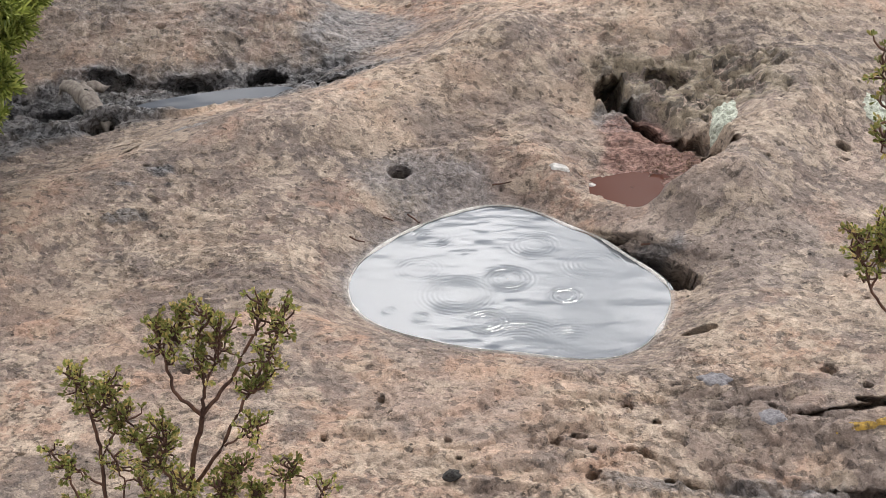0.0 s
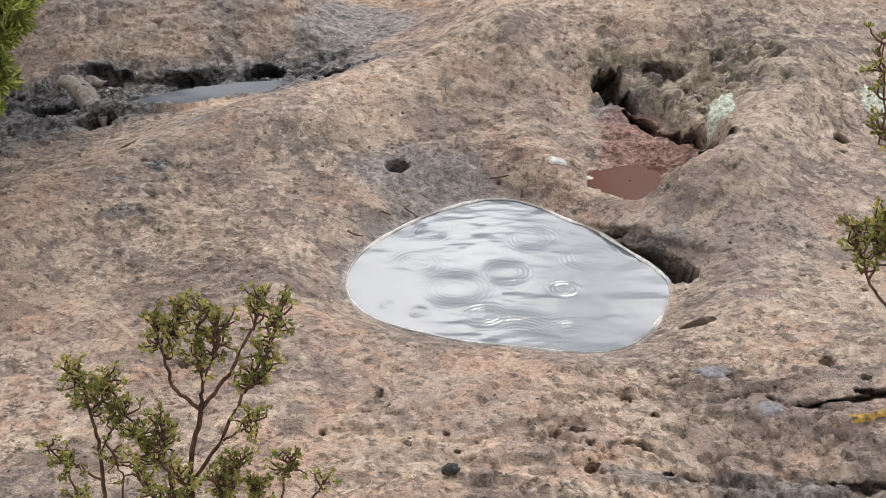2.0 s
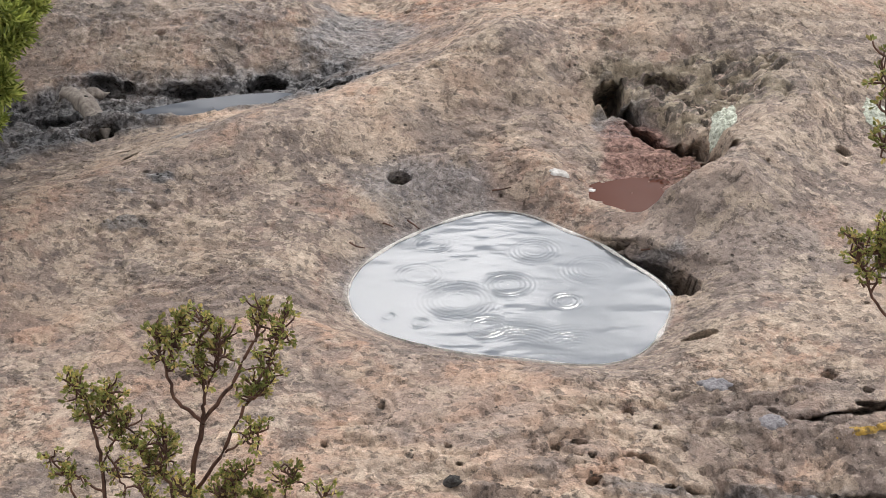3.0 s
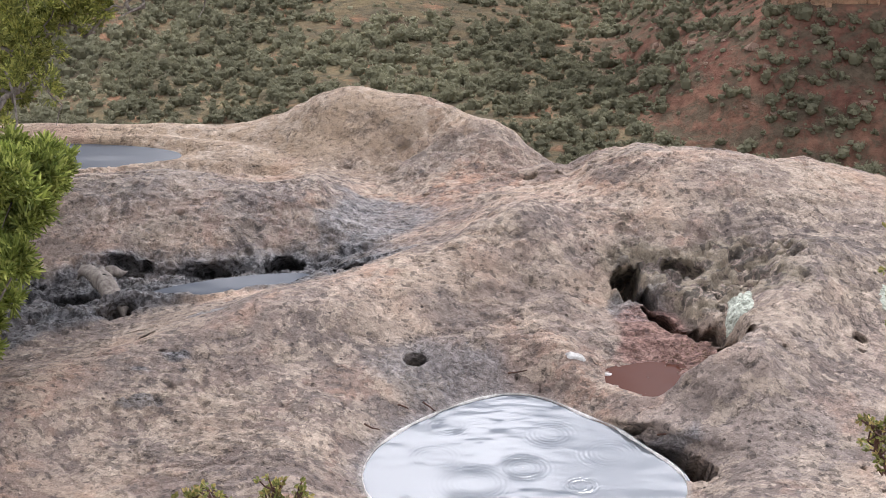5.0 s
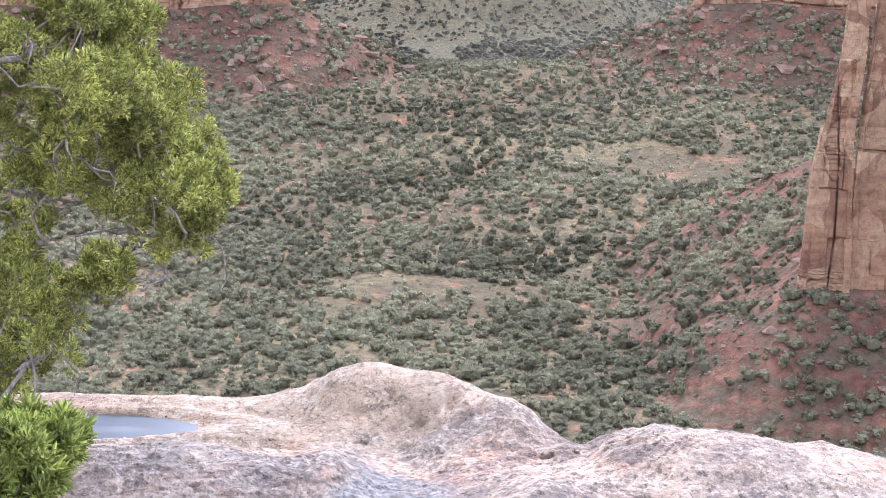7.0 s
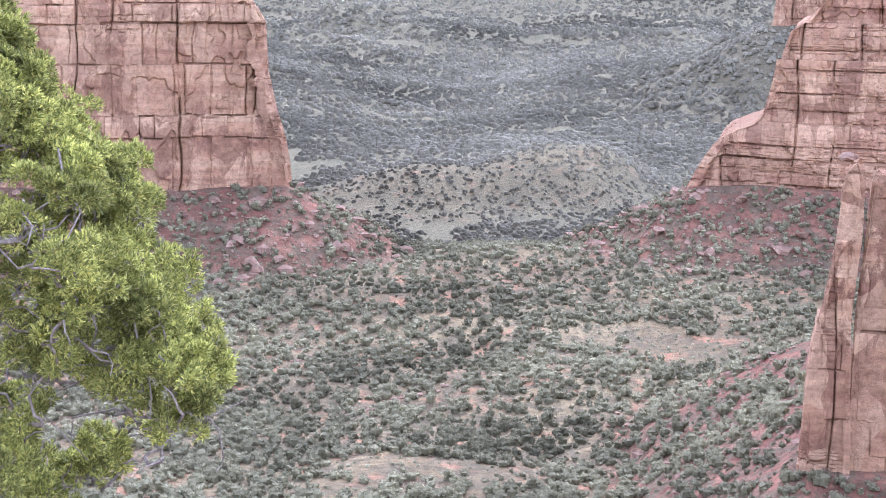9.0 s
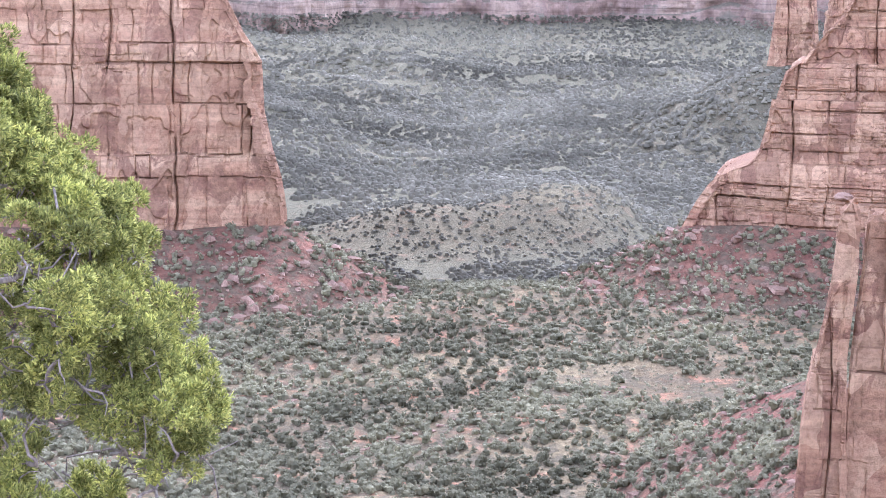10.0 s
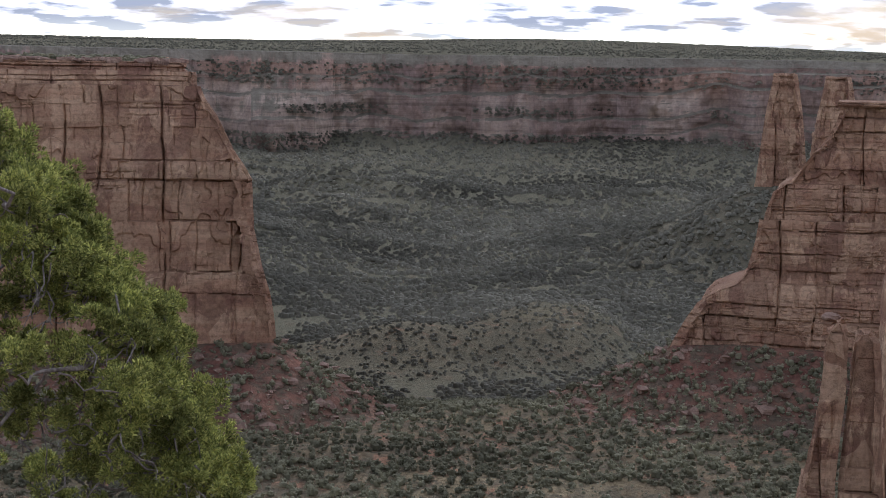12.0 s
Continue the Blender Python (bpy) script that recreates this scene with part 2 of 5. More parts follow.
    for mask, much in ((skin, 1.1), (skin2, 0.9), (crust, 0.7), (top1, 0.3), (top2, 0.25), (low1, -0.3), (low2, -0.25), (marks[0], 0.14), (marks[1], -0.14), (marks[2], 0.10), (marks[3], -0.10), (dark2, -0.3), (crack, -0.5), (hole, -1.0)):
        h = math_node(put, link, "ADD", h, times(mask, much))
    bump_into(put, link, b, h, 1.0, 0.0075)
    return m


def put_shift(put, link, vec, d):
    s = put("ShaderNodeVectorMath", op="ADD")
    s.inputs[1].default_value = (d, d * 0.7, d * 1.3)
    link(vec, s.inputs[0])
    return s.outputs[0]


def stretched(put, link, vec, sx, sy, sz):
    s = put("ShaderNodeVectorMath", op="MULTIPLY")
    s.inputs[1].default_value = (sx, sy, sz)
    link(vec, s.inputs[0])
    return s.outputs[0]


def cliffrock(name, base, dark, light, far=1.0):
    m, t, b, put, link = material(name, 0.95, 0.04)
    pos = put("ShaderNodeNewGeometry").outputs["Position"]
    k = 1.0 / far
    beds = noise_node(put, link, stretched(put, link, pos, 0.008 * k, 0.008 * k, 0.16 * k), 1.0, 6, 0.6)
    col = ramp(put, link, beds, [(0.36, dark), (0.5, base), (0.64, light)])
    streak = noise_node(put, link, stretched(put, link, pos, 0.22 * k, 0.22 * k, 0.016 * k), 1.0, 6, 0.62, 0.6)
    col = mixed(put, link, ramp(put, link, streak, [(0.52, 0.0), (0.66, 0.32)]), col, tuple(c * 0.5 for c in base))
    varnish = noise_node(put, link, stretched(put, link, put_shift(put, link, pos, 31.0), 0.06 * k, 0.06 * k, 0.028 * k), 1.0, 8, 0.68, 1.2)
    col = mixed(put, link, ramp(put, link, varnish, [(0.52, 0.0), (0.55, 0.75)]), col, (dark[0] * 0.74, dark[1] * 0.74, dark[2] * 0.80))
    patch = noise_node(put, link, pos, 0.055 * k, 7, 0.65, 1.0)
    col = mixed(put, link, ramp(put, link, patch, [(0.52, 0.0), (0.62, 0.5)]), col, light)
    cell = put("ShaderNodeTexVoronoi")
    warp = put("ShaderNodeTexNoise")
    warp.inputs["Scale"].default_value = 0.08 * k
    link(pos, warp.inputs["Vector"])
    moved = put("ShaderNodeVectorMath", op="MULTIPLY_ADD")
    link(warp.outputs["Color"], moved.inputs[0])
    moved.inputs[1].default_value = (9.0 / k, 9.0 / k, 9.0 / k)
    link(pos, moved.inputs[2])
    cell.inputs["Scale"].default_value = 1.0
    link(stretched(put, link, moved.outputs[0], 0.15 * k, 0.15 * k, 0.075 * k), cell.inputs["Vector"])
    sepc = put("ShaderNodeSeparateColor")
    link(cell.outputs["Color"], sepc.inputs[0])
    col = mixed(put, link, ramp(put, link, sepc.outputs[0], [(0.3, 0.5), (0.62, 0.0)]), col, tuple(v * 0.62 for v in base))
    col = mixed(put, link, ramp(put, link, sepc.outputs[1], [(0.6, 0.0), (0.9, 0.5)]), col, tuple(v * 1.12 for v in light))
    seams = noise_node(put, link, stretched(put, link, put_shift(put, link, pos, 12.0), 0.03 * k, 0.03 * k, 0.42 * k), 1.0, 4, 0.55, 0.5)
    col = mixed(put, link, ramp(put, link, seams, [(0.39, 0.30), (0.44, 0.0), (0.59, 0.0), (0.63, 0.22)]), col, tuple(v * 0.55 for v in base))
    fine = noise_node(put, link, pos, 0.7 * k, 6, 0.7)
    col = mixed(put, link, 1.0, col, ramp(put, link, fine, [(0.3, 0.66), (0.5, 1.0), (0.7, 1.2)]), "MULTIPLY")
    flat = put("ShaderNodeSeparateXYZ")
    link(put("ShaderNodeNewGeometry").outputs["True Normal"], flat.inputs[0])
    col = mixed(put, link, ramp(put, link, flat.outputs[2], [(0.55, 0.0), (0.85, 0.85)]), col, tuple(v * 0.5 for v in base))
    link(col, b.inputs["Base Color"])
    bump_into(put, link, b, math_node(put, link, "ADD", fine, patch), 0.8, 0.9 * far)
    return m


def farrock():
    """The far wall: pale lower sandstone, a brush-grown ledge, redder upper beds."""
    m, t, b, put, link = material("far_sandstone", 0.95, 0.03)
    pos = put("ShaderNodeNewGeometry").outputs["Position"]
    sep = put("ShaderNodeSeparateXYZ")
    link(pos, sep.inputs[0])
    wob = noise_node(put, link, stretched(put, link, pos, 1.0, 1.0, 0.15), 0.0085, 6, 0.62, 0.4)
    h = math_node(put, link, "ADD", sep.outputs[2], math_node(put, link, "MULTIPLY", wob, 44.0))
    h = math_node(put, link, "DIVIDE", math_node(put, link, "ADD", h, 128.0), 150.0)
    col = ramp(put, link, h, [(0.0, (0.19, 0.155, 0.11)), (0.20, (0.25, 0.19, 0.135)), (0.24, (0.38, 0.28, 0.21)), (0.42, (0.44, 0.34, 0.26)), (0.50, (0.36, 0.27, 0.205)), (0.56, (0.47, 0.37, 0.29)), (0.66, (0.40, 0.295, 0.22)), (0.72, (0.35, 0.23, 0.165)), (0.86, (0.37, 0.245, 0.18)), (0.95, (0.21, 0.165, 0.12))])
    bays = noise_node(put, link, stretched(put, link, pos, 1.0, 1.0, 0.5), 0.0055, 6, 0.62, 0.5)
    col = mixed(put, link, ramp(put, link, bays, [(0.46, 0.75), (0.55, 0.0)]), col, (0.22, 0.15, 0.12))
    streak = noise_node(put, link, stretched(put, link, pos, 0.03, 0.03, 0.006), 1.0, 6, 0.65, 0.5)
    col = mixed(put, link, ramp(put, link, streak, [(0.48, 0.0), (0.62, 0.4)]), col, (0.21, 0.16, 0.145))
    beds = noise_node(put, link, stretched(put, link, pos, 0.003, 0.003, 0.24), 1.0, 6, 0.65, 0.3)
    col = mixed(put, link, 1.0, col, ramp(put, link, beds, [(0.38, 0.72), (0.47, 1.0), (0.62, 1.14)]), "MULTIPLY")
    fine = noise_node(put, link, pos, 0.12, 6, 0.7)
    flat = put("ShaderNodeSeparateXYZ")
    link(put("ShaderNodeNewGeometry").outputs["True Normal"], flat.inputs[0])
    col = mixed(put, link, ramp(put, link, flat.outputs[2], [(0.45, 0.0), (0.75, 0.85)]), col, (0.14, 0.13, 0.095))
    col = mixed(put, link, 1.0, col, ramp(put, link, fine, [(0.3, 0.7), (0.7, 1.25)]), "MULTIPLY")
    link(col, b.inputs["Base Color"])
    bump_into(put, link, b, fine, 0.6, 3.0)
    return m


def soilmat():
    m, t, b, put, link = material("canyon_soil", 0.97, 0.0)
    pos = put("ShaderNodeNewGeometry").outputs["Position"]
    big = noise_node(put, link, pos, 0.012, 6, 0.6, 0.8)
    mid = noise_node(put, link, pos, 0.07, 7, 0.66, 0.6)
    fine = noise_node(put, link, pos, 0.55, 6, 0.7)
    col = ramp(put, link, big, [(0.34, (0.13, 0.10, 0.061)), (0.5, (0.178, 0.138, 0.082)), (0.66, (0.232, 0.186, 0.106))])
    col = mixed(put, link, ramp(put, link, mid, [(0.54, 0.0), (0.62, 0.8)]), col, (0.31, 0.165, 0.10))
    red = mixed(put, link, ramp(put, link, mid, [(0.4, 0.0), (0.6, 1.0)]), (0.14, 0.064, 0.048), (0.23, 0.122, 0.084))
    col = mixed(put, link, attr(put, "red"), col, red)
    scrub = noise_node(put, link, put_shift(put, link, pos, 50.0), 0.16, 8, 0.75, 0.4)
    col = mixed(put, link, math_node(put, link, "MULTIPLY", ramp(put, link, scrub, [(0.45, 0.0), (0.55, 0.8)]), attr(put, "green")), col, (0.115, 0.10, 0.068))
    col = mixed(put, link, math_node(put, link, "MULTIPLY", attr(put, "wood"), 0.85), col, ramp(put, link, noise_node(put, link, stretched(put, link, pos, 1.0, 0.45, 1.0), 0.011, 7, 0.66, 0.8), [(0.40, (0.115, 0.110, 0.074)), (0.54, (0.136, 0.128, 0.085)), (0.66, (0.168, 0.154, 0.104))]))
    col = mixed(put, link, 1.0, col, ramp(put, link, fine, [(0.3, 0.55), (0.5, 1.0), (0.7, 1.3)]), "MULTIPLY")
    link(col, b.inputs["Base Color"])
    bump_into(put, link, b, math_node(put, link, "ADD", fine, mid), 0.7, 1.2)
    return m


def leafmat(name, a, c, d, rough=0.6, through_light=0.15, scale=1.2):
    """Foliage: colour varies leaf by leaf and over larger clumps."""
    m, t, b, put, link = material(name, rough, 0.04 if scale < 0.1 else 0.18)
    geo = put("ShaderNodeNewGeometry")
    col = ramp(put, link, geo.outputs["Random Per Island"], [(0.0, a), (0.55, c), (1.0, d)])
    n = noise_node(put, link, geo.outputs["Position"], scale, 3)
    col = mixed(put, link, 1.0, col, ramp(put, link, n, [(0.32, 0.55), (0.68, 1.45)]), "MULTIPLY")
    link(col, b.inputs["Base Color"])
    tr = put("ShaderNodeBsdfTranslucent")
    link(col, tr.inputs[0])
    mx = put("ShaderNodeMixShader")
    mx.inputs[0].default_value = through_light
    link(b.outputs[0], mx.inputs[1])
    link(tr.outputs[0], mx.inputs[2])
    link(mx.outputs[0], t.nodes["Material Output"].inputs["Surface"])
    return m


def barkmat(name, a, c):
    m, t, b, put, link = material(name, 0.85, 0.25)
    pos = put("ShaderNodeNewGeometry").outputs["Position"]
    n = noise_node(put, link, stretched(put, link, pos, 1, 1, 0.35), 90, 5, 0.65)
    link(ramp(put, link, n, [(0.35, a), (0.65, c)]), b.inputs["Base Color"])
    bump_into(put, link, b, n, 0.8, 0.002)
    return m


def watermat(name, silt, clear):
    m, t, b, put, link = material(name, 0.02, 0.5)
    b.inputs["Base Color"].default_value = (*silt, 1)
    b.inputs["IOR"].default_value = 1.33
    b.inputs["Transmission Weight"].default_value = clear
    return m


ROCK = slickrock()
SOIL = soilmat()
CLIFF = cliffrock("red_sandstone", (0.45, 0.272, 0.168), (0.29, 0.157, 0.102), (0.54, 0.372, 0.236))
PALE_STONE = cliffrock("fallen_sandstone", (0.36, 0.24, 0.175), (0.27, 0.17, 0.125), (0.44, 0.32, 0.24), 0.2)
FARCLIFF = farrock()
LEAF_TREE = leafmat("juniper_leaf", (0.115, 0.132, 0.036), (0.295, 0.31, 0.08), (0.51, 0.49, 0.135), through_light=0.40, scale=9)
LEAF_BRIGHT = leafmat("young_juniper_leaf", (0.10, 0.13, 0.028), (0.25, 0.29, 0.062), (0.45, 0.47, 0.13), through_light=0.3, scale=16)
LEAF_SHRUB = leafmat("cliffrose_leaf", (0.13, 0.145, 0.04), (0.25, 0.26, 0.075), (0.46, 0.34, 0.13), through_light=0.25, scale=20)
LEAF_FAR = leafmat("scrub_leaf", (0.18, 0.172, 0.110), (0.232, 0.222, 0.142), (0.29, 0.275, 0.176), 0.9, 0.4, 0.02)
# the distant scrub's leaves are greyer and flatter: haze put into their colour
LEAF_HAZED = leafmat("hazed_scrub_leaf", (0.180, 0.168, 0.124), (0.210, 0.197, 0.146), (0.242, 0.227, 0.170), 0.9, 0.45, 0.006)
BARK_GREY = barkmat("dead_wood", (0.13, 0.105, 0.088), (0.33, 0.285, 0.24))
BARK_DARK = barkmat("dark_twig", (0.045, 0.024, 0.018), (0.15, 0.08, 0.055))

# ---- canyon: cliffs' plans, then the ground sheet ----
VALLEY_R = (0, 200, 300, 400, 560, 700, 820, 960, 1200, 1500, 1900, 2130, 2300, 2400, 2480)
VALLEY_Z = (-118, -121, -128, -133, -134, -130, -150, -157, -157, -153, -146, -142, -124, -110, -98)


def rect_dist(x, y, cx, cy, turn, x0, x1, y0, y1):
    """Distance from a turned rectangle, whose corners are given from the pivot (cx, cy)."""
    c, s = math.cos(radians(turn)), math.sin(radians(turn))
    u, v = (x - cx) * c + (y - cy) * s, -(x - cx) * s + (y - cy) * c
    du, dv = np.maximum(np.maximum(x0 - u, u - x1), 0), np.maximum(np.maximum(y0 - v, v - y1), 0)
    return np.hypot(du, dv)


FEET = [  # pivot x, y; turn; the plan's sides from the pivot; height of the foot; slope of the scree
    (-54.5, 698, 9, -190, 0, 0, 12, -104.5, 0.54),
    (91.0, 724, -12, 0, 190, 0, 14, -106.5, 0.56),
    (74.5, 380, -10, 0, 120, 0, 120, -110.5, 0.60),
    (238, 1472, -8, 0, 200, 0, 60, -97, 0.55),
]


def mesa_edge(x):
    return 4.9 - 0.33 * np.abs(x)


def ground_z(x, y):
    r, z = np.hypot(x, y), None
    z = np.interp(r, VALLEY_R, VALLEY_Z)
    z = z + fbm(x / 130, y / 130, 3, 4) * np.clip(r / 100, 0.2, 6) * 1.5 + fbm(x / 25, y / 25, 5, 3) * 1.6
    for hx, hy, sx, sy, h in ((-18, 985, 46, 46, 17), (52, 1025, 46, 60, 25), (88, 1060, 30, 50, 12), (-120, 1500, 60, 120, 14), (160, 1900, 120, 90, 12), (-60, 1900, 90, 70, 10), (-210, 1300, 90, 160, 25), (30, 545, 60, 30, 4)):
        z = z + h * np.exp(-((x - hx) / sx) ** 2 - ((y - hy) / sy) ** 2)
    # worn ridges run down towards the valley's middle
    run = (x + 0.55 * (y - 1500)) / 95 + 0.9 * fbm(x / 160, y / 160, 27, 3)
    z = z + (1 - 2 * np.abs(run % 1.0 - 0.5)) ** 1.5 * 11 * smooth(r, 1150, 1400) * smooth(2350 - r, 0, 250) * smooth(60 - x, -60, 160)
    run = (x - 0.35 * (y - 1500)) / 120 + 0.9 * fbm(x / 160, y / 160, 29, 3)
    z = z + (1 - 2 * np.abs(run % 1.0 - 0.5)) ** 1.5 * 5 * smooth(r, 1250, 1500) * smooth(2350 - r, 0, 250) * smooth(x, 20, 160)
    z = z - 3.0 * np.abs(fbm(x / 14, y / 60, 35, 3)) * smooth(r, 900, 940) * smooth(1120 - r, 0, 60)
    red = np.zeros_like(z)
    for cx, cy, turn, x0, x1, y0, y1, foot, slope in FEET:
        d = rect_dist(x, y, cx, cy, turn, x0, x1, y0, y1)
        wob = fbm(x / 30, y / 30, 11, 3)
        t = foot - slope * d * (1 + 0.35 * wob) + 2.5 * wob
        w = smooth(t - z, -5, 5)
        z = z * (1 - w) + t * w
        red = np.maximum(red, smooth(t - z, -9, 1) * (1 - 0.35 * smooth(d, 10, 60)))
    # far rim: the plateau behind the last cliffs
    rim = smooth(r, 2500 + 60 * fbm(x / 300, y * 0 + 1.0, 9, 3), 2560 + 60 * fbm(x / 300, y * 0 + 1.0, 9, 3))
    top = -11 + (r - 2550) / 2300 * 15 + 7 * fbm(x / 900, y / 900, 21, 3) + 16 * smooth(r, 3500, 4600) * np.exp(-((x - 330) / 420.0) ** 2)
    z = z * (1 - rim) + top * rim
    # the mesa from which the canyon is seen
    on = smooth(mesa_edge(x) - y, -9.0, 0.6) ** 2
    far_behind = -0.34 + 0.1 * fbm(x / 3, y / 3, 31, 4) + 5 * smooth(-y, 60, 900) * (0.5 + fbm(x / 400, y / 400, 33, 3))
    z = z * (1 - on) + far_behind * on
    red = np.where(r > 2400, 0.12, red) * (1 - on)
    return z, red, (1 - on)


def build_ground():
    front = np.radians(np.linspace(-17, 17, 250))
    back = np.radians(np.concatenate([np.linspace(20, 180, 34), np.linspace(-180, -20, 34)[1:]]))
    az = np.concatenate([front, back])
    r = np.concatenate([np.geomspace(0.02, 12, 56), np.geomspace(13, 330, 24), np.linspace(336, 760, 150), np.geomspace(765, 2490, 130), np.linspace(2500, 2600, 12), np.geomspace(2650, 4950, 30)])
    A, R = np.meshgrid(az, r)
    x, y = R * np.sin(A) + 0.9 * np.exp(-R), R * np.cos(A)
    z, red, green = ground_z(x, y)
    v = np.stack([x, y, z], -1).reshape(-1, 3)
    me = mesh_of("ground", v, grid_faces(len(r), len(az), True)[:, ::-1], SOIL)
    attribute(me, "red", np.clip(red, 0, 1))
    attribute(me, "green", np.clip(green, 0, 1))
    hills = np.exp(-((x + 18) / 44) ** 2 - ((y - 975) / 42) ** 2) + np.exp(-((x - 52) / 46) ** 2 - ((y - 1005) / 50) ** 2)
    attribute(me, "wood", smooth(R, 790, 900) * (1 - 0.45 * np.clip(hills, 0, 1)))
    ob = new("ground", me)
    tagged(ob, "canyon floor of red and tan soil with grassy flats", "ground", kind="structure")


build_ground()


def blob(rings, segs, rng, amp):
    t = np.linspace(0, np.pi, rings + 1)
    p = np.linspace(0, 2 * np.pi, segs, endpoint=False)
    T, P = np.meshgrid(t, p, indexing="ij")
    rad = 1 + amp * (rng.rand(*T.shape) - 0.5)
    rad[0], rad[-1] = rad[0, 0], rad[-1, 0]
    v = np.stack([rad * np.sin(T) * np.cos(P), rad * np.sin(T) * np.sin(P), rad * np.cos(T)], -1).reshape(-1, 3)
    f = grid_faces(rings + 1, segs, True)
    return v, np.concatenate([f[:, [0, 1, 2]], f[:, [0, 2, 3]]])


def cells(length, lo, hi, seed):
    rng = np.random.RandomState(seed)
    edges = [0.0]
    while edges[-1] < length:
        edges.append(edges[-1] + lo + (hi - lo) * rng.rand() ** 1.6)
    return np.array(edges)


def cell_of(v, edges):
    """Which cell each value falls into, its distance from that cell's nearest edge, and where in it (-1 to 1)."""
    i = np.clip(np.searchsorted(edges, v.ravel()).reshape(v.shape), 1, len(edges) - 1)
    lo, hi = edges[i - 1], edges[i]
    return i, np.minimum(v - lo, hi - v), 2 * (v - lo) / (hi - lo) - 1


def cliff_mesh(name, rows, pivot, turn, front_n, nz, seed, mat, col_w=(3, 13), bed_h=(4, 15), rough=1.0, thin=0.6):
    """A body of bedded, jointed sandstone. rows: height and the plan's sides (left, right, front, back) from the pivot at that height.
    thin: how much of the face is split into thin beds."""
    rows = np.array(rows, float)
    z = np.linspace(rows[0, 0], rows[-1, 0], nz)
    xl, xr, yf, yb = (np.interp(z, rows[:, 0], rows[:, k])[:, None] for k in (1, 2, 3, 4))
    side_n, back_n = max(24, front_n // 5), 8
    a = np.linspace(0, 1, side_n, endpoint=False)[None, :]
    f = np.linspace(0, 1, front_n, endpoint=False)[None, :]
    q = np.linspace(0, 1, back_n, endpoint=False)[None, :]
    o = np.ones_like
    front = np.clip(xl.min() + (xr.max() - xl.min()) * f + 0 * xl, xl, xr)
    px = np.concatenate([xl * o(a), front, xr * o(a), xr + (xl - xr) * q], 1)
    py = np.concatenate([yb + (yf - yb) * a ** 0.4, yf * o(f), yf + (yb - yf) * a ** 2.5, yb * o(q)], 1)
    nx = np.concatenate([-o(a), 0 * f, o(a), 0 * q], 1)[0]
    ny = np.concatenate([0 * a, -o(f), 0 * a, o(q)], 1)[0]
    n = len(nx)
    for _ in range(max(3, n // 90)):  # round the corners
        nx, ny = (np.roll(nx, 1) + nx * 2 + np.roll(nx, -1)) / 4, (np.roll(ny, 1) + ny * 2 + np.roll(ny, -1)) / 4
    s = np.concatenate([300 - py[:, :side_n], 400 + px[:, side_n:side_n + front_n], 800 + py[:, side_n + front_n:2 * side_n + front_n], 1300 + px[:, 2 * side_n + front_n:]], 1)
    zz = z[:, None] * o(s)
    high = z[-1] - z[0] + 12
    zw = zz - z[0] + 3 + rough * (1.3 * fbm(s / 45, zz / 80, seed + 2, 3) + 0.35 * fbm(s / 6, zz / 9, seed + 6, 3))
    bi, d_bed, _ = cell_of(zw, cells(high, *bed_h, seed))
    ti, d_thin, _ = cell_of(zw, cells(high, 0.9 * rough, 3.6 * rough, seed + 1))
    layered = smooth(fbm(s / 70, zz / 16, seed + 47, 3) + (thin - 0.5), -0.08, 0.12)
    # each bed stands back by its own measure; soft seams between the beds
    disp = -rough * 1.3 * hash01(bi, bi * 0, seed + 1) - rough * 0.55 * hash01(ti, ti * 0, seed + 9) * layered
    seam = (hash01(bi, bi * 0, seed + 8) > 0.9 - thin) * smooth(fbm(s / 22, zz / 9, seed + 43, 3), -0.28, -0.05)
    disp -= rough * 1.25 * np.exp(-(d_bed / (0.30 * rough)) ** 2) * seam
    disp -= rough * 0.55 * np.exp(-(d_thin / (0.18 * rough)) ** 2) * layered * smooth(fbm(s / 11, zz / 6, seed + 44, 3), -0.1, 0.1)
    # great joints through the whole face, lesser ones bed by bed, blocks in the thin beds
    for level, (w, depth, step, bulge, wide) in enumerate(((2.8, 2.2, 2.6, 0.8, 0.38), (1.0, 0.75, 1.2, 0.2, 0.26), (0.42, 0.5, 0.5, 0.0, 0.2))):
        row = (bi // 5, bi, ti)[level]
        js = cells(1760, col_w[0] * w, col_w[1] * w, seed + 7 + level)
        sw = s + 20 + (3.2, 1.2, 0.4)[level] * rough * fbm(s / 18, zz / (30, 14, 6)[level], seed + 14 + level, 3) + (0, 9.7, 5.3)[level] * hash01(row, row * 0, seed + 11)
        ji, d_j, u = cell_of(sw, js)
        there = (hash01(ji, row, seed + 5 + level) > (0.15, 0.4, 0.5)[level]) * smooth(fbm(s / 9, zz / 14, seed + 30 + level, 3), -0.3, -0.02)
        some = layered if level == 2 else 1.0
        disp -= rough * some * (step * hash01(ji, row, seed + 3 + level) + bulge * u ** 4)
        disp -= rough * some * depth * np.exp(-(d_j / (wide * rough)) ** 2) * there
    # broad scars where slabs have fallen
    scar = fbm(s / 17, zz / 26, seed + 50, 4)
    disp -= rough * (1.0 * smooth(scar, 0.06, 0.09) + 0.9 * smooth(-scar, 0.12, 0.15))
    disp += rough * (0.45 * fbm(s / 5, zz / 5, seed + 13, 4) + 0.9) + rough * 1.2 * fbm(s / 26, zz / 34, seed + 12, 2)
    x, y = px + nx[None, :] * disp, py + ny[None, :] * disp
    c, sn = math.cos(radians(turn)), math.sin(radians(turn))
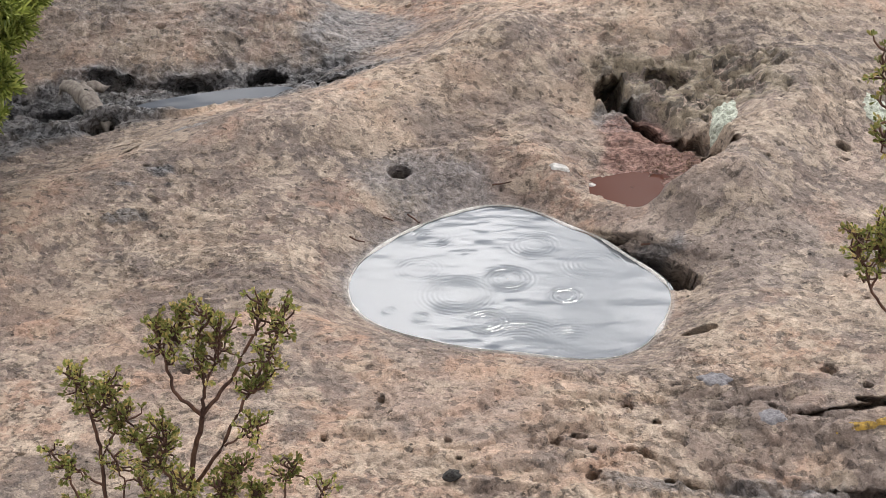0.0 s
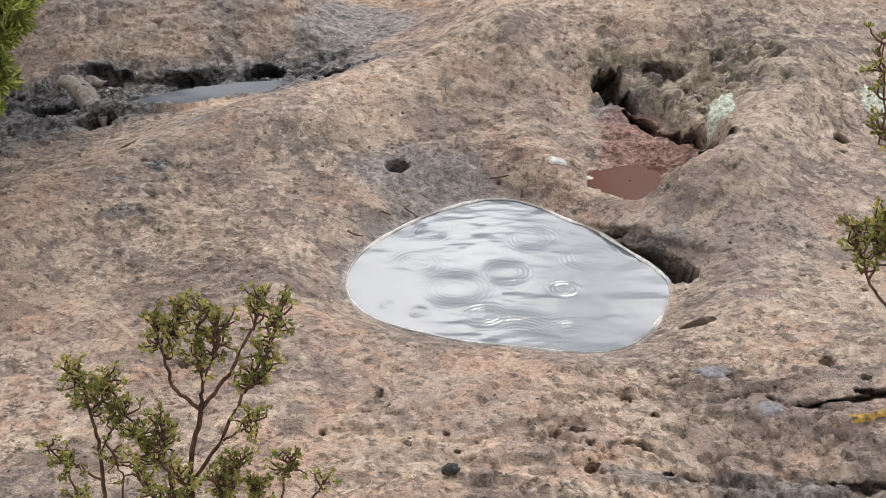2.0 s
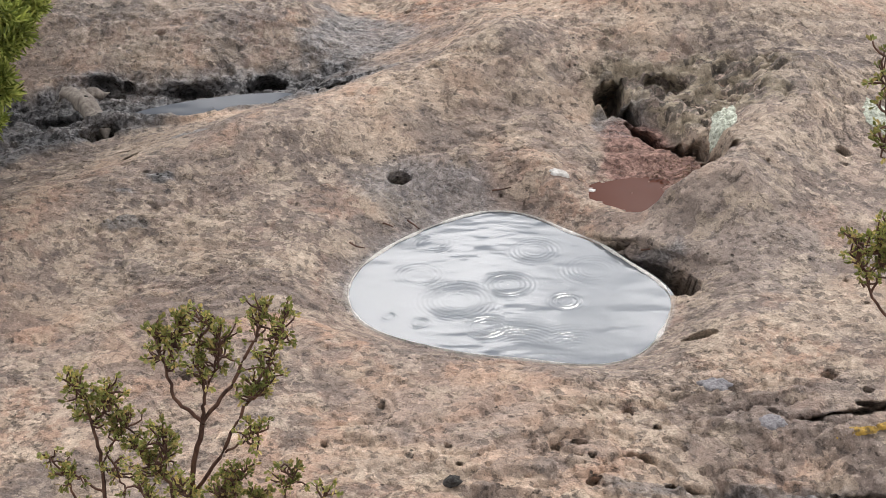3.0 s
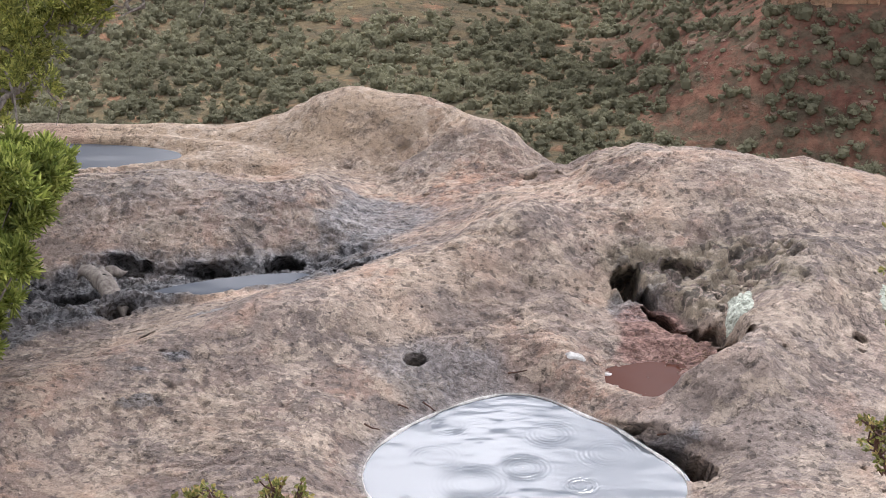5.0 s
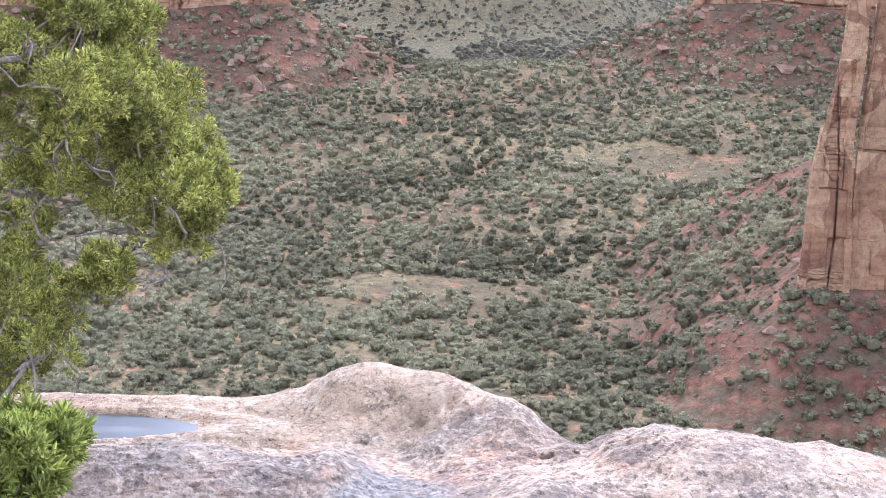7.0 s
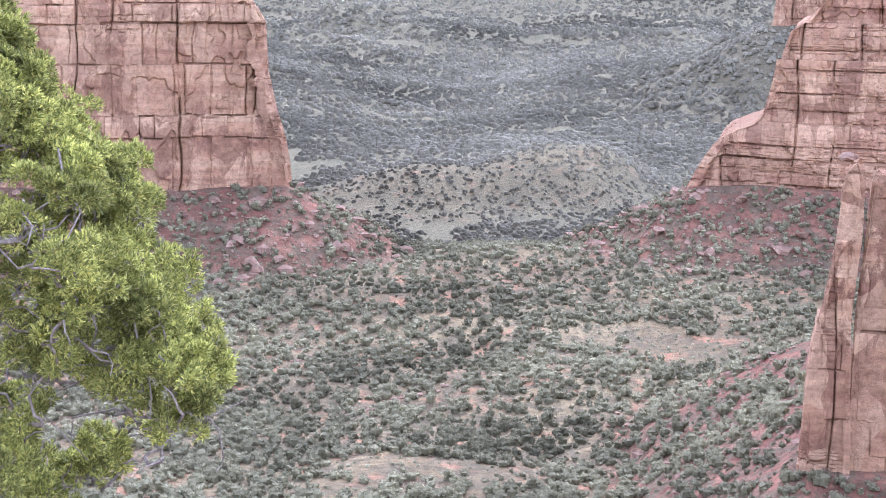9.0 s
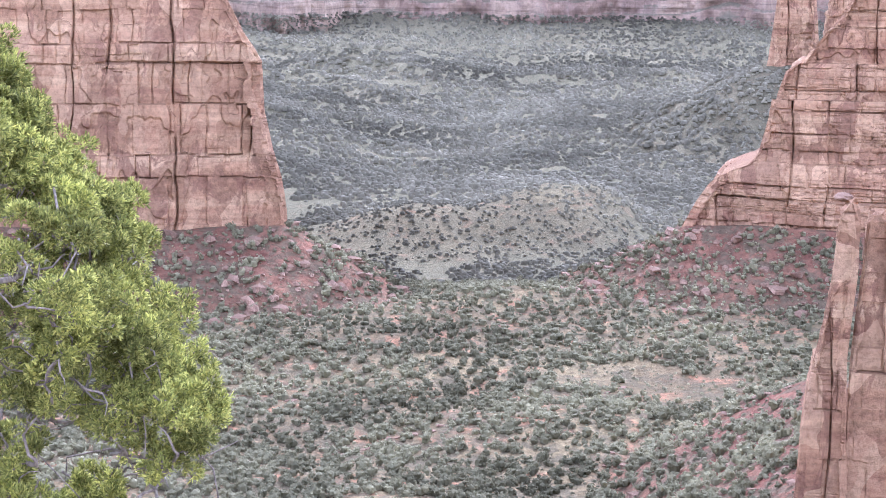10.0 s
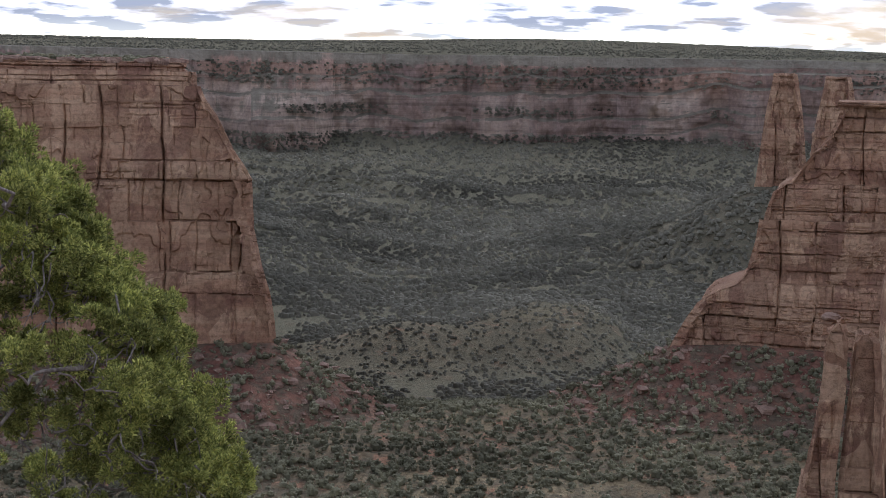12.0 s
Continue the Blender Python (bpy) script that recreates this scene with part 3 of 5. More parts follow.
    X, Y = pivot[0] + x * c - y * sn, pivot[1] + x * sn + y * c
    v = np.stack([X, Y, zz + 0.25 * rough * fbm(s / 3, zz / 3, seed + 20, 2)], -1).reshape(-1, 3)
    # rings that close the top
    cx, cy = X[-1].mean(), Y[-1].mean()
    rings = [v]
    for k in (0.97, 0.85, 0.5, 0.01):
        rings.append(np.stack([cx + (X[-1] - cx) * k, cy + (Y[-1] - cy) * k, np.full(n, z[-1]) + 0.7 * rough * fbm(X[-1] * k / 6, Y[-1] * k / 6, seed + 60, 3)], -1))
    return mesh_of(name, np.concatenate(rings), grid_faces(nz + 4, n, True), mat, shade=False)


def cliff_thing(name, label, category, pieces):
    ob = new(name)
    tagged(ob, label, category)
    for pname, me in pieces:
        part(pname, me, ob)
    return ob


def build_cliffs():
    # the great promontory
    ax, ay = -54.5, 698
    wall = cliff_mesh("wall", [(-150, -118, 3, 0, 250), (-110, -118, 3, 0, 250), (-100.6, -118, 2.0, 0.5, 250), (-88, -118, 0, 1.5, 250), (-78, -118, -3, 2.5, 250), (-64, -118, -6, 3.5, 250), (-46.5, -118, -7, 4.5, 250), (-43, -118, -9, 5, 250), (-37, -118, -13, 7, 250), (-25, -118, -19, 9, 250), (-18.4, -118, -23.5, 11, 250), (-14.5, -118, -25, 12, 250)],
                      (ax, ay), 9, 400, 330, 101, CLIFF, (4, 13), (6, 20), 1.0, 0.46)
    ledges = [cliff_mesh("cap_ledge", rows, (ax, ay), 9, 330, nz, sd, CLIFF, (2, 8), (1.2, 3.0), 0.5, 0.8) for rows, nz, sd in (
        ([(-15, -118, -25.5, 15, 250), (-11.5, -118, -26, 16, 250), (-9.5, -118, -26.5, 17, 250)], 26, 131),
        ([(-9.7, -118, -30, 20, 250), (-8.2, -118, -30.5, 20.5, 250), (-7.8, -118, -29, 20, 250), (-6.4, -118, -29.5, 20.5, 250)], 18, 141))]
    cliff_thing("cliff", "red sandstone promontory cliff with vertical cracks and layered ledges on top", "cliff", [("wall", wall)] + [("cap_ledge", m) for m in ledges])
    # the stepped butte
    bx, by = 91.0, 724
    tiers = [
        ("wall", [(-150, -2.5, 120, 0, 60), (-112, -2.5, 120, 0, 60), (-107.5, -2, 120, 0, 60), (-97, 3.5, 120, 1.5, 60), (-91, 7.5, 120, 3, 60), (-88, 11, 119, 4, 60), (-85.5, 16, 119, 5, 60), (-83.5, 21.5, 118, 6, 60), (-79, 25, 116, 8, 60), (-66.8, 28, 114, 9, 60), (-59.6, 29, 112, 10, 60)], 270, 215, 201),
        ("wall", [(-60, 30.0, 110, 11.5, 64), (-49.5, 33.5, 108, 12.5, 62), (-46.4, 37.5, 106, 14, 60)], 240, 48, 221),
        ("tower", [(-47, 38.5, 104, 14.5, 60), (-42, 42.5, 102, 15, 58), (-35, 47.5, 98, 16, 56), (-30, 52.0, 96, 17, 55), (-23, 55.5, 93, 18, 53), (-17.5, 57, 92, 19, 52)], 220, 92, 231),
    ]
    pieces = [(n, cliff_mesh(n, rows, (bx, by), -12, fn, nz, sd, CLIFF, (4, 11), (4, 12), 0.8, 0.72)) for n, rows, fn, nz, sd in tiers]
    pieces.append(("cap_ledge", cliff_mesh("cap_ledge", [(-17.6, 55.5, 94, 17, 54), (-16.8, 55, 94.5, 16.5, 54), (-15.9, 55.2, 94, 16.8, 53)], (bx, by), -12, 190, 10, 241, CLIFF, (2, 7), (0.7, 1.2), 0.35, 0.9)))
    cliff_thing("butte", "stepped red sandstone butte with a flat capped tower", "butte", pieces)
    # the near tower
    tx, ty = 75.4, 378
    towers = [
        ("pillar", [(-112, -5.2, 5.5, 0, 20), (-107, -4.6, 5.4, 0.3, 20), (-95, -4.0, 4.8, 0.8, 20), (-81.4, -2.2, 4.3, 1.4, 20), (-72.6, -0.4, 4.9, 1.8, 20), (-62.7, 0.9, 5.8, 2.2, 20), (-53, 1.6, 5.9, 2.5, 18), (-51.2, 2.6, 5.6, 2.8, 15), (-50.2, 3.3, 5.2, 3.2, 14)], 100, 230, 301),
        ("pillar", [(-112, 4.6, 15, 1.5, 22), (-81, 4.9, 13.4, 2.0, 22), (-72, 5.6, 12.8, 2.3, 22), (-60, 6.6, 12.4, 2.8, 22), (-53.5, 7.0, 11.8, 3.2, 20), (-52.5, 7.6, 11, 4, 15)], 100, 220, 311),
        ("wall", [(-112, 14, 100, 4, 100), (-70, 14.6, 100, 5, 90), (-52, 15.4, 100, 6, 90), (-43, 17.5, 100, 8, 90), (-36, 21, 100, 12, 90), (-31, 28, 95, 16, 90)], 150, 150, 321),
    ]
    pieces = [(n, cliff_mesh(n, rows, (tx, ty), -10, fn, nz, sd, CLIFF, (2.4, 7.5), (4, 15), 0.42, 0.45)) for n, rows, fn, nz, sd in towers]
    rng = np.random.RandomState(77)
    v, f = blob(8, 14, rng, 0.25)
    pieces.append(("cap_stone", mesh_of("cap_stone", v * np.array([1.9, 1.8, 0.9]) + np.array([79.8, 389.0, -49.9]), f, PALE_STONE, False)))
    cliff_thing("rock_tower", "red sandstone tower split by deep vertical cracks", "rock tower", pieces)
    # far pinnacles
    for x, y, w, zt, zb, sd in ((262, 1480, 34, -14.5, -94, 401), (334, 1640, 40, -18, -100, 411), (445, 1620, 36, -14, -100, 421), (408, 1700, 46, -20, -100, 431)):
        me = cliff_mesh("pinnacle", [(zb - 8, -w * 0.62, w * 0.62, -12, 40), (zb, -w * 0.56, w * 0.56, -10, 38), (zb * 0.4 + zt * 0.6, -w * 0.4, w * 0.42, -6, 34), (zt - 5, -w * 0.26, w * 0.30, -3, 30), (zt, -w * 0.24, w * 0.27, 0, 28)],
                        (x, y), -8, 70, 70, sd, CLIFF, (4, 14), (6, 18), 1.2)
        ob = new("pinnacle", me)
        tagged(ob, "distant reddish sandstone pinnacle with a flat top", "pinnacle", group="far pinnacles")


def far_face(A, Z):
    """How far off the far wall stands, by direction and height: bays and headlands, a scree apron, two cliff bands and a ledge."""
    s = A * 2450
    prom = np.minimum(230 * np.abs(fbm(s / 300, s * 0, 71, 3)) + 120 * np.abs(fbm(s / 90, s * 0 + 3, 73, 3)), 120) - 100
    Z = Z + (18 * fbm(s / 90, s * 0 + 8, 83, 4) + 16 * fbm(s / 500, s * 0 + 5, 85, 2)) * smooth(-Z, 12, 40)
    set_back = np.interp(Z, (-150, -117, -114, -98, -96, -80, -77, -50, -47, -30, -28, -20, -10), (-70, 10, 12, 16, 20, 24, 31, 38, 52, 58, 68, 72, 92))
    bed = 2 * fbm(s / 120, Z / 6, 75, 3) + 26 * fbm(s / 40, Z / 90, 77, 3) + 8 * fbm(s / 13, Z / 25, 79, 3)
    return 2375 + prom * np.interp(Z, (-150, -95, -70, -45, -10), (0.7, 1, 1, 0.75, 0.6)) + set_back + bed


def build_far_wall():
    az = np.radians(np.linspace(-20, 22, 760))
    zs = np.concatenate([np.linspace(-150, -98, 26), np.linspace(-97, -72, 26), np.linspace(-71, -48, 18), np.linspace(-47, -10, 34)])
    A, Z = np.meshgrid(az, zs)
    r = far_face(A, Z)
    v = np.stack([r * np.sin(A), r * np.cos(A), Z + 3.0 * fbm(A * 15, Z / 40, 81, 2) * (Z > -60)], -1).reshape(-1, 3)
    back = v.reshape(len(zs), len(az), 3)[-1].copy()
    back[:, :2] *= 1.06
    v = np.concatenate([v, back])
    me = mesh_of("far_cliff", v, grid_faces(len(zs) + 1, len(az)), FARCLIFF, False)
    ob = new("far_cliff", me)
    tagged(ob, "long far canyon wall of banded pale and red sandstone", "cliff", kind="structure")


build_cliffs()
build_far_wall()

# ---- scrub and boulders of the canyon ----


def bush_template(rng, lobes, leaves, leaf, core=(3, 6)):
    """A round scrub juniper of unit radius: lobed cores inside, loose leaf clumps outside."""
    V, F, n = [], [], 0
    for k in range(lobes):
        a = rng.rand() * 6.28
        c = np.array([math.cos(a) * 0.5, math.sin(a) * 0.5, 0.25 + 0.75 * rng.rand()]) * (0 if k == 0 else 1) + np.array([0, 0, 0.55 if k == 0 else 0])
        size = 0.62 if k == 0 else 0.28 + 0.2 * rng.rand()
        v, f = blob(*core, rng, 0.5)
        V.append(v * size * 0.86 + c)
        F.append(f + n)
        n += len(v)
        d = rng.normal(size=(leaves, 3))
        d /= np.linalg.norm(d, axis=1)[:, None]
        d[:, 2] = np.abs(d[:, 2]) * 0.9 + d[:, 2] * 0.1
        p = c + d * size * (0.82 + 0.35 * rng.rand(leaves, 1))
        e1, e2 = rng.normal(size=(leaves, 3)), rng.normal(size=(leaves, 3))
        tri = np.stack([p + e1 * leaf, p - e1 * leaf * 0.6 + e2 * leaf, p - e2 * leaf + d * leaf], 1).reshape(-1, 3)
        V.append(tri)
        F.append(np.arange(leaves * 3).reshape(-1, 3) + n)
        n += leaves * 3
    return np.concatenate(V), np.concatenate(F)


def tuft_template(rng, n=6):
    """A small far bush: a lopsided rounded dome."""
    a = np.linspace(0, 2 * np.pi, n, endpoint=False) + rng.rand()
    r = 0.55 + 0.3 * rng.rand(n)
    mid = np.stack([r * np.cos(a), r * np.sin(a), 0.72 + 0.25 * rng.rand(n)], 1)
    r = 0.8 + 0.35 * rng.rand(n)
    foot = np.stack([r * np.cos(a + 0.3), r * np.sin(a + 0.3), 0.25 * rng.rand(n)], 1)
    v = np.concatenate([np.array([[0.2 * rng.normal(), 0.2 * rng.normal(), 1.1]]), mid, foot])
    f = [[0, 1 + k, 1 + (k + 1) % n] for k in range(n)]
    for k in range(n):
        q = (k + 1) % n
        f += [[1 + k, 1 + n + k, 1 + n + q], [1 + k, 1 + n + q, 1 + q]]
    return v, np.array(f)


def scatter(name, templates, x, y, z, size, rng, mat, label, category, tall=(0.8, 1.15), soft=False):
    V, F, n = [], [], 0
    which = rng.randint(len(templates), size=len(x))
    for k, (tv, tf) in enumerate(templates):
        i = np.where(which == k)[0]
        if not len(i):
            continue
        a = rng.rand(len(i)) * 6.28
        c, s = np.cos(a)[:, None], np.sin(a)[:, None]
        sz = size[i][:, None]
        vx = (tv[None, :, 0] * c - tv[None, :, 1] * s) * sz + x[i][:, None]
        vy = (tv[None, :, 0] * s + tv[None, :, 1] * c) * sz + y[i][:, None]
        vz = tv[None, :, 2] * sz * rng.uniform(*tall, (len(i), 1)) + z[i][:, None]
        V.append(np.stack([vx, vy, vz], -1).reshape(-1, 3))
        F.append((tf[None] + (np.arange(len(i)) * len(tv))[:, None, None] + n).reshape(-1, 3))
        n += len(i) * len(tv)
    ob = new(name, mesh_of(name, np.concatenate(V), np.concatenate(F), mat, shade=soft))
    tagged(ob, label, category, kind="stuff")
    return ob


def inside_feet(x, y):
    bad = np.zeros(x.shape, bool)
    for cx, cy, turn, x0, x1, y0, y1, foot, slope in FEET:
        bad |= rect_dist(x, y, cx, cy, turn, x0, x1, y0, y1) < 1.5
    return bad


def field(count, r0, r1, rng, az=14.0, left=None):
    r = np.sqrt(rng.uniform(r0 * r0, r1 * r1, count))
    a = np.radians(rng.uniform(-az if left is None else left, az, count))
    x, y = r * np.sin(a), r * np.cos(a)
    keep = ~inside_feet(x, y)
    return x[keep], y[keep]


def build_scrub():
    rng = np.random.RandomState(5)
    near = [bush_template(rng, 3, 9, 0.12, (3, 5)) for _ in range(8)]
    mid = [bush_template(rng, 2, 6, 0.13, (3, 5)) for _ in range(8)]
    low = [tuft_template(rng) for _ in range(12)]

    def grow(name, temps, count, r0, r1, lo, hi, mat, thr, label):
        x, y = field(count, r0, r1, rng) if r1 < 900 else field(count, r0, r1, rng, 12.5, -8.5)
        z, red, green = ground_z(x, y)
        dens = fbm(x / 45, y / 45, 91, 4) + 0.12 * rng.rand(len(x)) - 0.02 * np.clip(red, 0, 1)
        for hx, hy, sx, sy in ((-12, 1000, 40, 50), (62, 1075, 42, 65), (-60, 640, 20, 20)):
            dens = dens - 0.05 * np.exp(-((x - hx) / sx) ** 2 - ((y - hy) / sy) ** 2) * (0.5 + rng.rand(len(x)))
        hill = np.exp(-((x + 18) / 44) ** 2 - ((y - 975) / 42) ** 2) + np.exp(-((x - 52) / 46) ** 2 - ((y - 1005) / 50) ** 2)
        dens = np.where(hill > 0.3, rng.rand(len(x)) - 0.66, dens)
        dens = np.where(np.hypot(x, y) > 2080, rng.rand(len(x)) - 0.72 + 0.5 * fbm(x / 90, y / 60, 93, 3), dens)
        k = dens > thr
        x, y, z = x[k], y[k], z[k]
        size = (lo + (hi - lo) * rng.rand(len(x)) ** 1.5) * np.where(hill[k] > 0.3, 0.72, 1.0)
        scatter(name, temps, x, y, z - 0.2 * size, size, rng, mat, label, "scrub", soft=temps is low)

    # the nearest junipers stand singly
    rich = [mesh_of("juniper", *bush_template(rng, 9, 30, 0.075, (3, 6)), LEAF_FAR, False) for _ in range(8)]
    x, y = field(620, 372, 455, rng, 14.5)
    z, red, green = ground_z(x, y)
    k = np.where(fbm(x / 45, y / 45, 91, 4) > -0.18)[0][:290]
    for i in k:
        s = rng.uniform(1.1, 2.7)
        ob = new("juniper", rich[rng.randint(len(rich))])
        ob.matrix_world = pose(x[i], y[i], z[i] - 0.2 * s, 0, 0, rng.uniform(0, 360)) @ Matrix.Diagonal((s, s, s * rng.uniform(0.8, 1.1), 1))
        tagged(ob, "rounded grey-green juniper on the canyon floor", "juniper", group="junipers on the canyon floor")
    grow("juniper_scrub", near, 2000, 372, 460, 0.9, 2.4, LEAF_FAR, -0.25, "dark grey-green juniper scrub below the red tower")
    grow("juniper_scrub", near, 1200, 335, 372, 0.9, 2.5, LEAF_FAR, -0.16, "dark grey-green juniper scrub below the rim")
    grow("juniper_scrub", near, 4800, 455, 620, 0.9, 2.6, LEAF_FAR, -0.34, "dark grey-green juniper scrub dotted over the canyon floor")
    grow("juniper_scrub", mid, 7800, 610, 840, 0.9, 2.6, LEAF_FAR, -0.34, "dense grey-green juniper scrub on the canyon saddle")
    grow("juniper_scrub", low, 12000, 830, 1120, 0.8, 2.2, LEAF_HAZED, -0.25, "grey-green juniper scrub in the hollow beyond the saddle")
    grow("juniper_scrub", low, 23000, 1110, 1720, 1.2, 2.9, LEAF_HAZED, -0.36, "distant dense juniper woodland on the valley floor")
    grow("juniper_scrub", low, 21000, 1700, 2470, 1.4, 3.4, LEAF_HAZED, -0.34, "far juniper woodland below the canyon wall")
    grow("low_brush", low, 11000, 340, 780, 0.25, 0.8, LEAF_FAR, -0.6, "small low desert brush between the junipers")
    x, y = field(9000, 2580, 4800, rng, 14)
    z, _, _ = ground_z(x, y)
    size = rng.uniform(1.2, 2.3, len(x))
    scatter("plateau_woodland", low, x, y, z - 0.3, size, rng, LEAF_HAZED, "dark line of juniper woodland along the plateau rim", "woodland")


def build_top_scrub():
    rng = np.random.RandomState(12)
    low = [tuft_template(rng) for _ in range(10)]
    V = []
    for _ in range(420):  # on the promontory, set back from its edge
        u, w = rng.uniform(-112, -34), rng.uniform(24, 200)
        c, s = math.cos(radians(9)), math.sin(radians(9))
        V.append((-54.5 + u * c - w * s, 698 + u * s + w * c, -6.6, rng.uniform(0.6, 1.6)))
    V = np.array(V)
    scatter("rim_scrub", low, V[:, 0], V[:, 1], V[:, 2], V[:, 3], rng, LEAF_FAR, "dark juniper scrub along the promontory's flat top", "scrub")
    # on ledges and at the foot of the far wall
    a = np.radians(rng.uniform(-10, 13, 6000))
    t = rng.rand(6000)
    clumped = fbm(a * 2450 / 70, t * 3, 95, 3) > 0.02
    z = np.where(t < 0.25, rng.uniform(-82, -72, 6000), np.where(t < 0.6, rng.uniform(-48, -22, 6000), rng.uniform(-128, -104, 6000)))
    keep = clumped | (t > 0.5)
    a, z = a[keep], z[keep]
    r = far_face(a, z)
    scatter("ledge_scrub", low, r * np.sin(a), r * np.cos(a), z - 0.5, rng.uniform(1.2, 3.0, len(a)), rng, LEAF_HAZED, "scattered dark junipers on the far wall's ledges", "scrub")


def build_boulders():
    rng = np.random.RandomState(8)
    temps = []
    for _ in range(6):
        v, f = blob(3, 5, rng, 0.9)
        temps.append((v * np.array([1.0, 0.7, 0.5]), f))
    x, y = field(10000, 345, 900, rng, 14)
    z, red, _ = ground_z(x, y)
    k = (red + 0.35 * rng.rand(len(x)) > 0.5) & ((np.hypot(x, y) > 500) | (rng.rand(len(x)) < 0.3))
    x, y, z = x[k], y[k], z[k]
    size = (0.28 + 2.3 * rng.rand(len(x)) ** 3.6) * np.where(np.hypot(x, y) > 520, 1.25, 0.8)
    big = np.argsort(-size)[:140]
    rocks = [mesh_of("boulder", v, f, PALE_STONE, False) for v, f in temps]
    for i in big:
        ob = new("boulder", rocks[i % 6])
        s = size[i] * 1.15
        ob.matrix_world = pose(x[i], y[i], z[i] + 0.15 * s, 12 * (rng.rand() - 0.5), 20 * (rng.rand() - 0.5), rng.uniform(0, 360)) @ Matrix.Diagonal((s, s, s, 1))
        tagged(ob, "angular pale red sandstone boulder lying on scree", "boulder", group="boulders on the scree")
    rest = np.setdiff1d(np.arange(len(x)), big)
    x, y, z, size = x[rest], y[rest], z[rest], size[rest]
    scatter("scree_boulders", temps, x, y, z + 0.1 * size, size, rng, PALE_STONE, "pale red sandstone boulders scattered over the scree slopes", "boulders")


def build_outcrops():
    rng = np.random.RandomState(44)
    for x0, y0, x1, y1, count in ((-26, 507, 8, 539, 15), (40, 560, 60, 590, 6), (-44, 560, -30, 585, 5), (30, 398, 38, 402, 3), (5, 640, 25, 655, 6), (62, 415, 78, 420, 5)):
        for k in range(count):
            t = (k + rng.rand()) / count
            x, y = x0 + (x1 - x0) * t + rng.normal() * 0.8, y0 + (y1 - y0) * t + rng.normal() * 1.2
            z = float(ground_z(np.array([x]), np.array([y]))[0][0])
            v, f = blob(4, 8, rng, 0.45)
            v = np.clip(v, -0.72, 0.72) * np.array([rng.uniform(0.9, 2.2), rng.uniform(0.7, 1.2), rng.uniform(0.25, 0.5)])
            ob = new("rock_ledge", mesh_of("rock_ledge", v, f, PALE_STONE, False))
            ob.matrix_world = pose(x, y, z + 0.12, rng.normal() * 5, rng.normal() * 5, math.degrees(math.atan2(y1 - y0, x1 - x0)) + rng.normal() * 15)
            tagged(ob, "low pale sandstone ledge cropping out of the canyon floor", "rock ledge", group="ledges on the canyon floor")


def build_cap_slabs():
    rng = np.random.RandomState(46)
    c, s = math.cos(radians(9)), math.sin(radians(9))
    for k in range(26):
        u, w = -31 - 80 * rng.rand() ** 1.2, 22 + 8 * rng.rand()
        v, f = blob(4, 8, rng, 0.4)
        v = np.clip(v, -0.7, 0.7) * np.array([rng.uniform(2.0, 6.5), rng.uniform(1.5, 3.0), rng.uniform(0.7, 1.9)])
        ob = new("flat_boulder", mesh_of("flat_boulder", v, f, PALE_STONE, False))
        ob.matrix_world = pose(-54.5 + u * c - w * s, 698 + u * s + w * c, -6.0, rng.normal() * 4, rng.normal() * 4, 9 + rng.normal() * 12)
        tagged(ob, "pale flat sandstone block on the promontory's rim", "boulder", group="flat blocks on the promontory")


build_outcrops()
build_cap_slabs()
build_scrub()
build_top_scrub()
build_boulders()

# ---- the slickrock shelf with its water pockets ----


def polar_edge(x, y, cx, cy, terms):
    """Distance from a basin's middle over its edge's distance that way: 1 on the shore."""
    a, d = np.arctan2(y - cy, x - cx), np.hypot(x - cx, y - cy)
    r = terms[0]
    for k in range(1, (len(terms) - 1) // 2 + 1):
        r = r + terms[2 * k - 1] * np.cos(k * a) + terms[2 * k] * np.sin(k * a)
    return d / np.maximum(r, 0.02), r


def oval_edge(x, y, cx, cy, a, b, turn):
    c, s = math.cos(radians(turn)), math.sin(radians(turn))
    u, v = (x - cx) * c + (y - cy) * s, -(x - cx) * s + (y - cy) * c
    return np.hypot(u / a, v / b)


def ridge(x, y, x0, y0, x1, y1, width, h, h1=None):
    """A rounded ridge from one end to the other."""
    dx, dy = x1 - x0, y1 - y0
    t = np.clip(((x - x0) * dx + (y - y0) * dy) / (dx * dx + dy * dy), 0, 1)
    d = np.hypot(x - x0 - t * dx, y - y0 - t * dy)
    return (h + ((h if h1 is None else h1) - h) * t) * np.exp(-(d / width) ** 2)


def bump(x, y, cx, cy, sx, sy, h, turn=0.0):
    return h * np.exp(-oval_edge(x, y, cx, cy, sx, sy, turn) ** 2)


POOL = (0.19, 3.318, (0.2873, -0.0006, -0.016, 0.0053, -0.0226, -0.0098, -0.0222, 0.0022, 0.0037, 0.0006, 0.0043, 0.0002, 0.0, 0.002, -0.0036, 0.0007, -0.0024))
RED = (0.512, 3.759, (0.1452, -0.0178, -0.0278, -0.0405, -0.0145, 0.0147, -0.0095, 0.0034, 0.0041))
LEVEL_POOL, LEVEL_RED, LEVEL_GREY, LEVEL_BACK = 0.0, 0.026, 0.04, 0.06


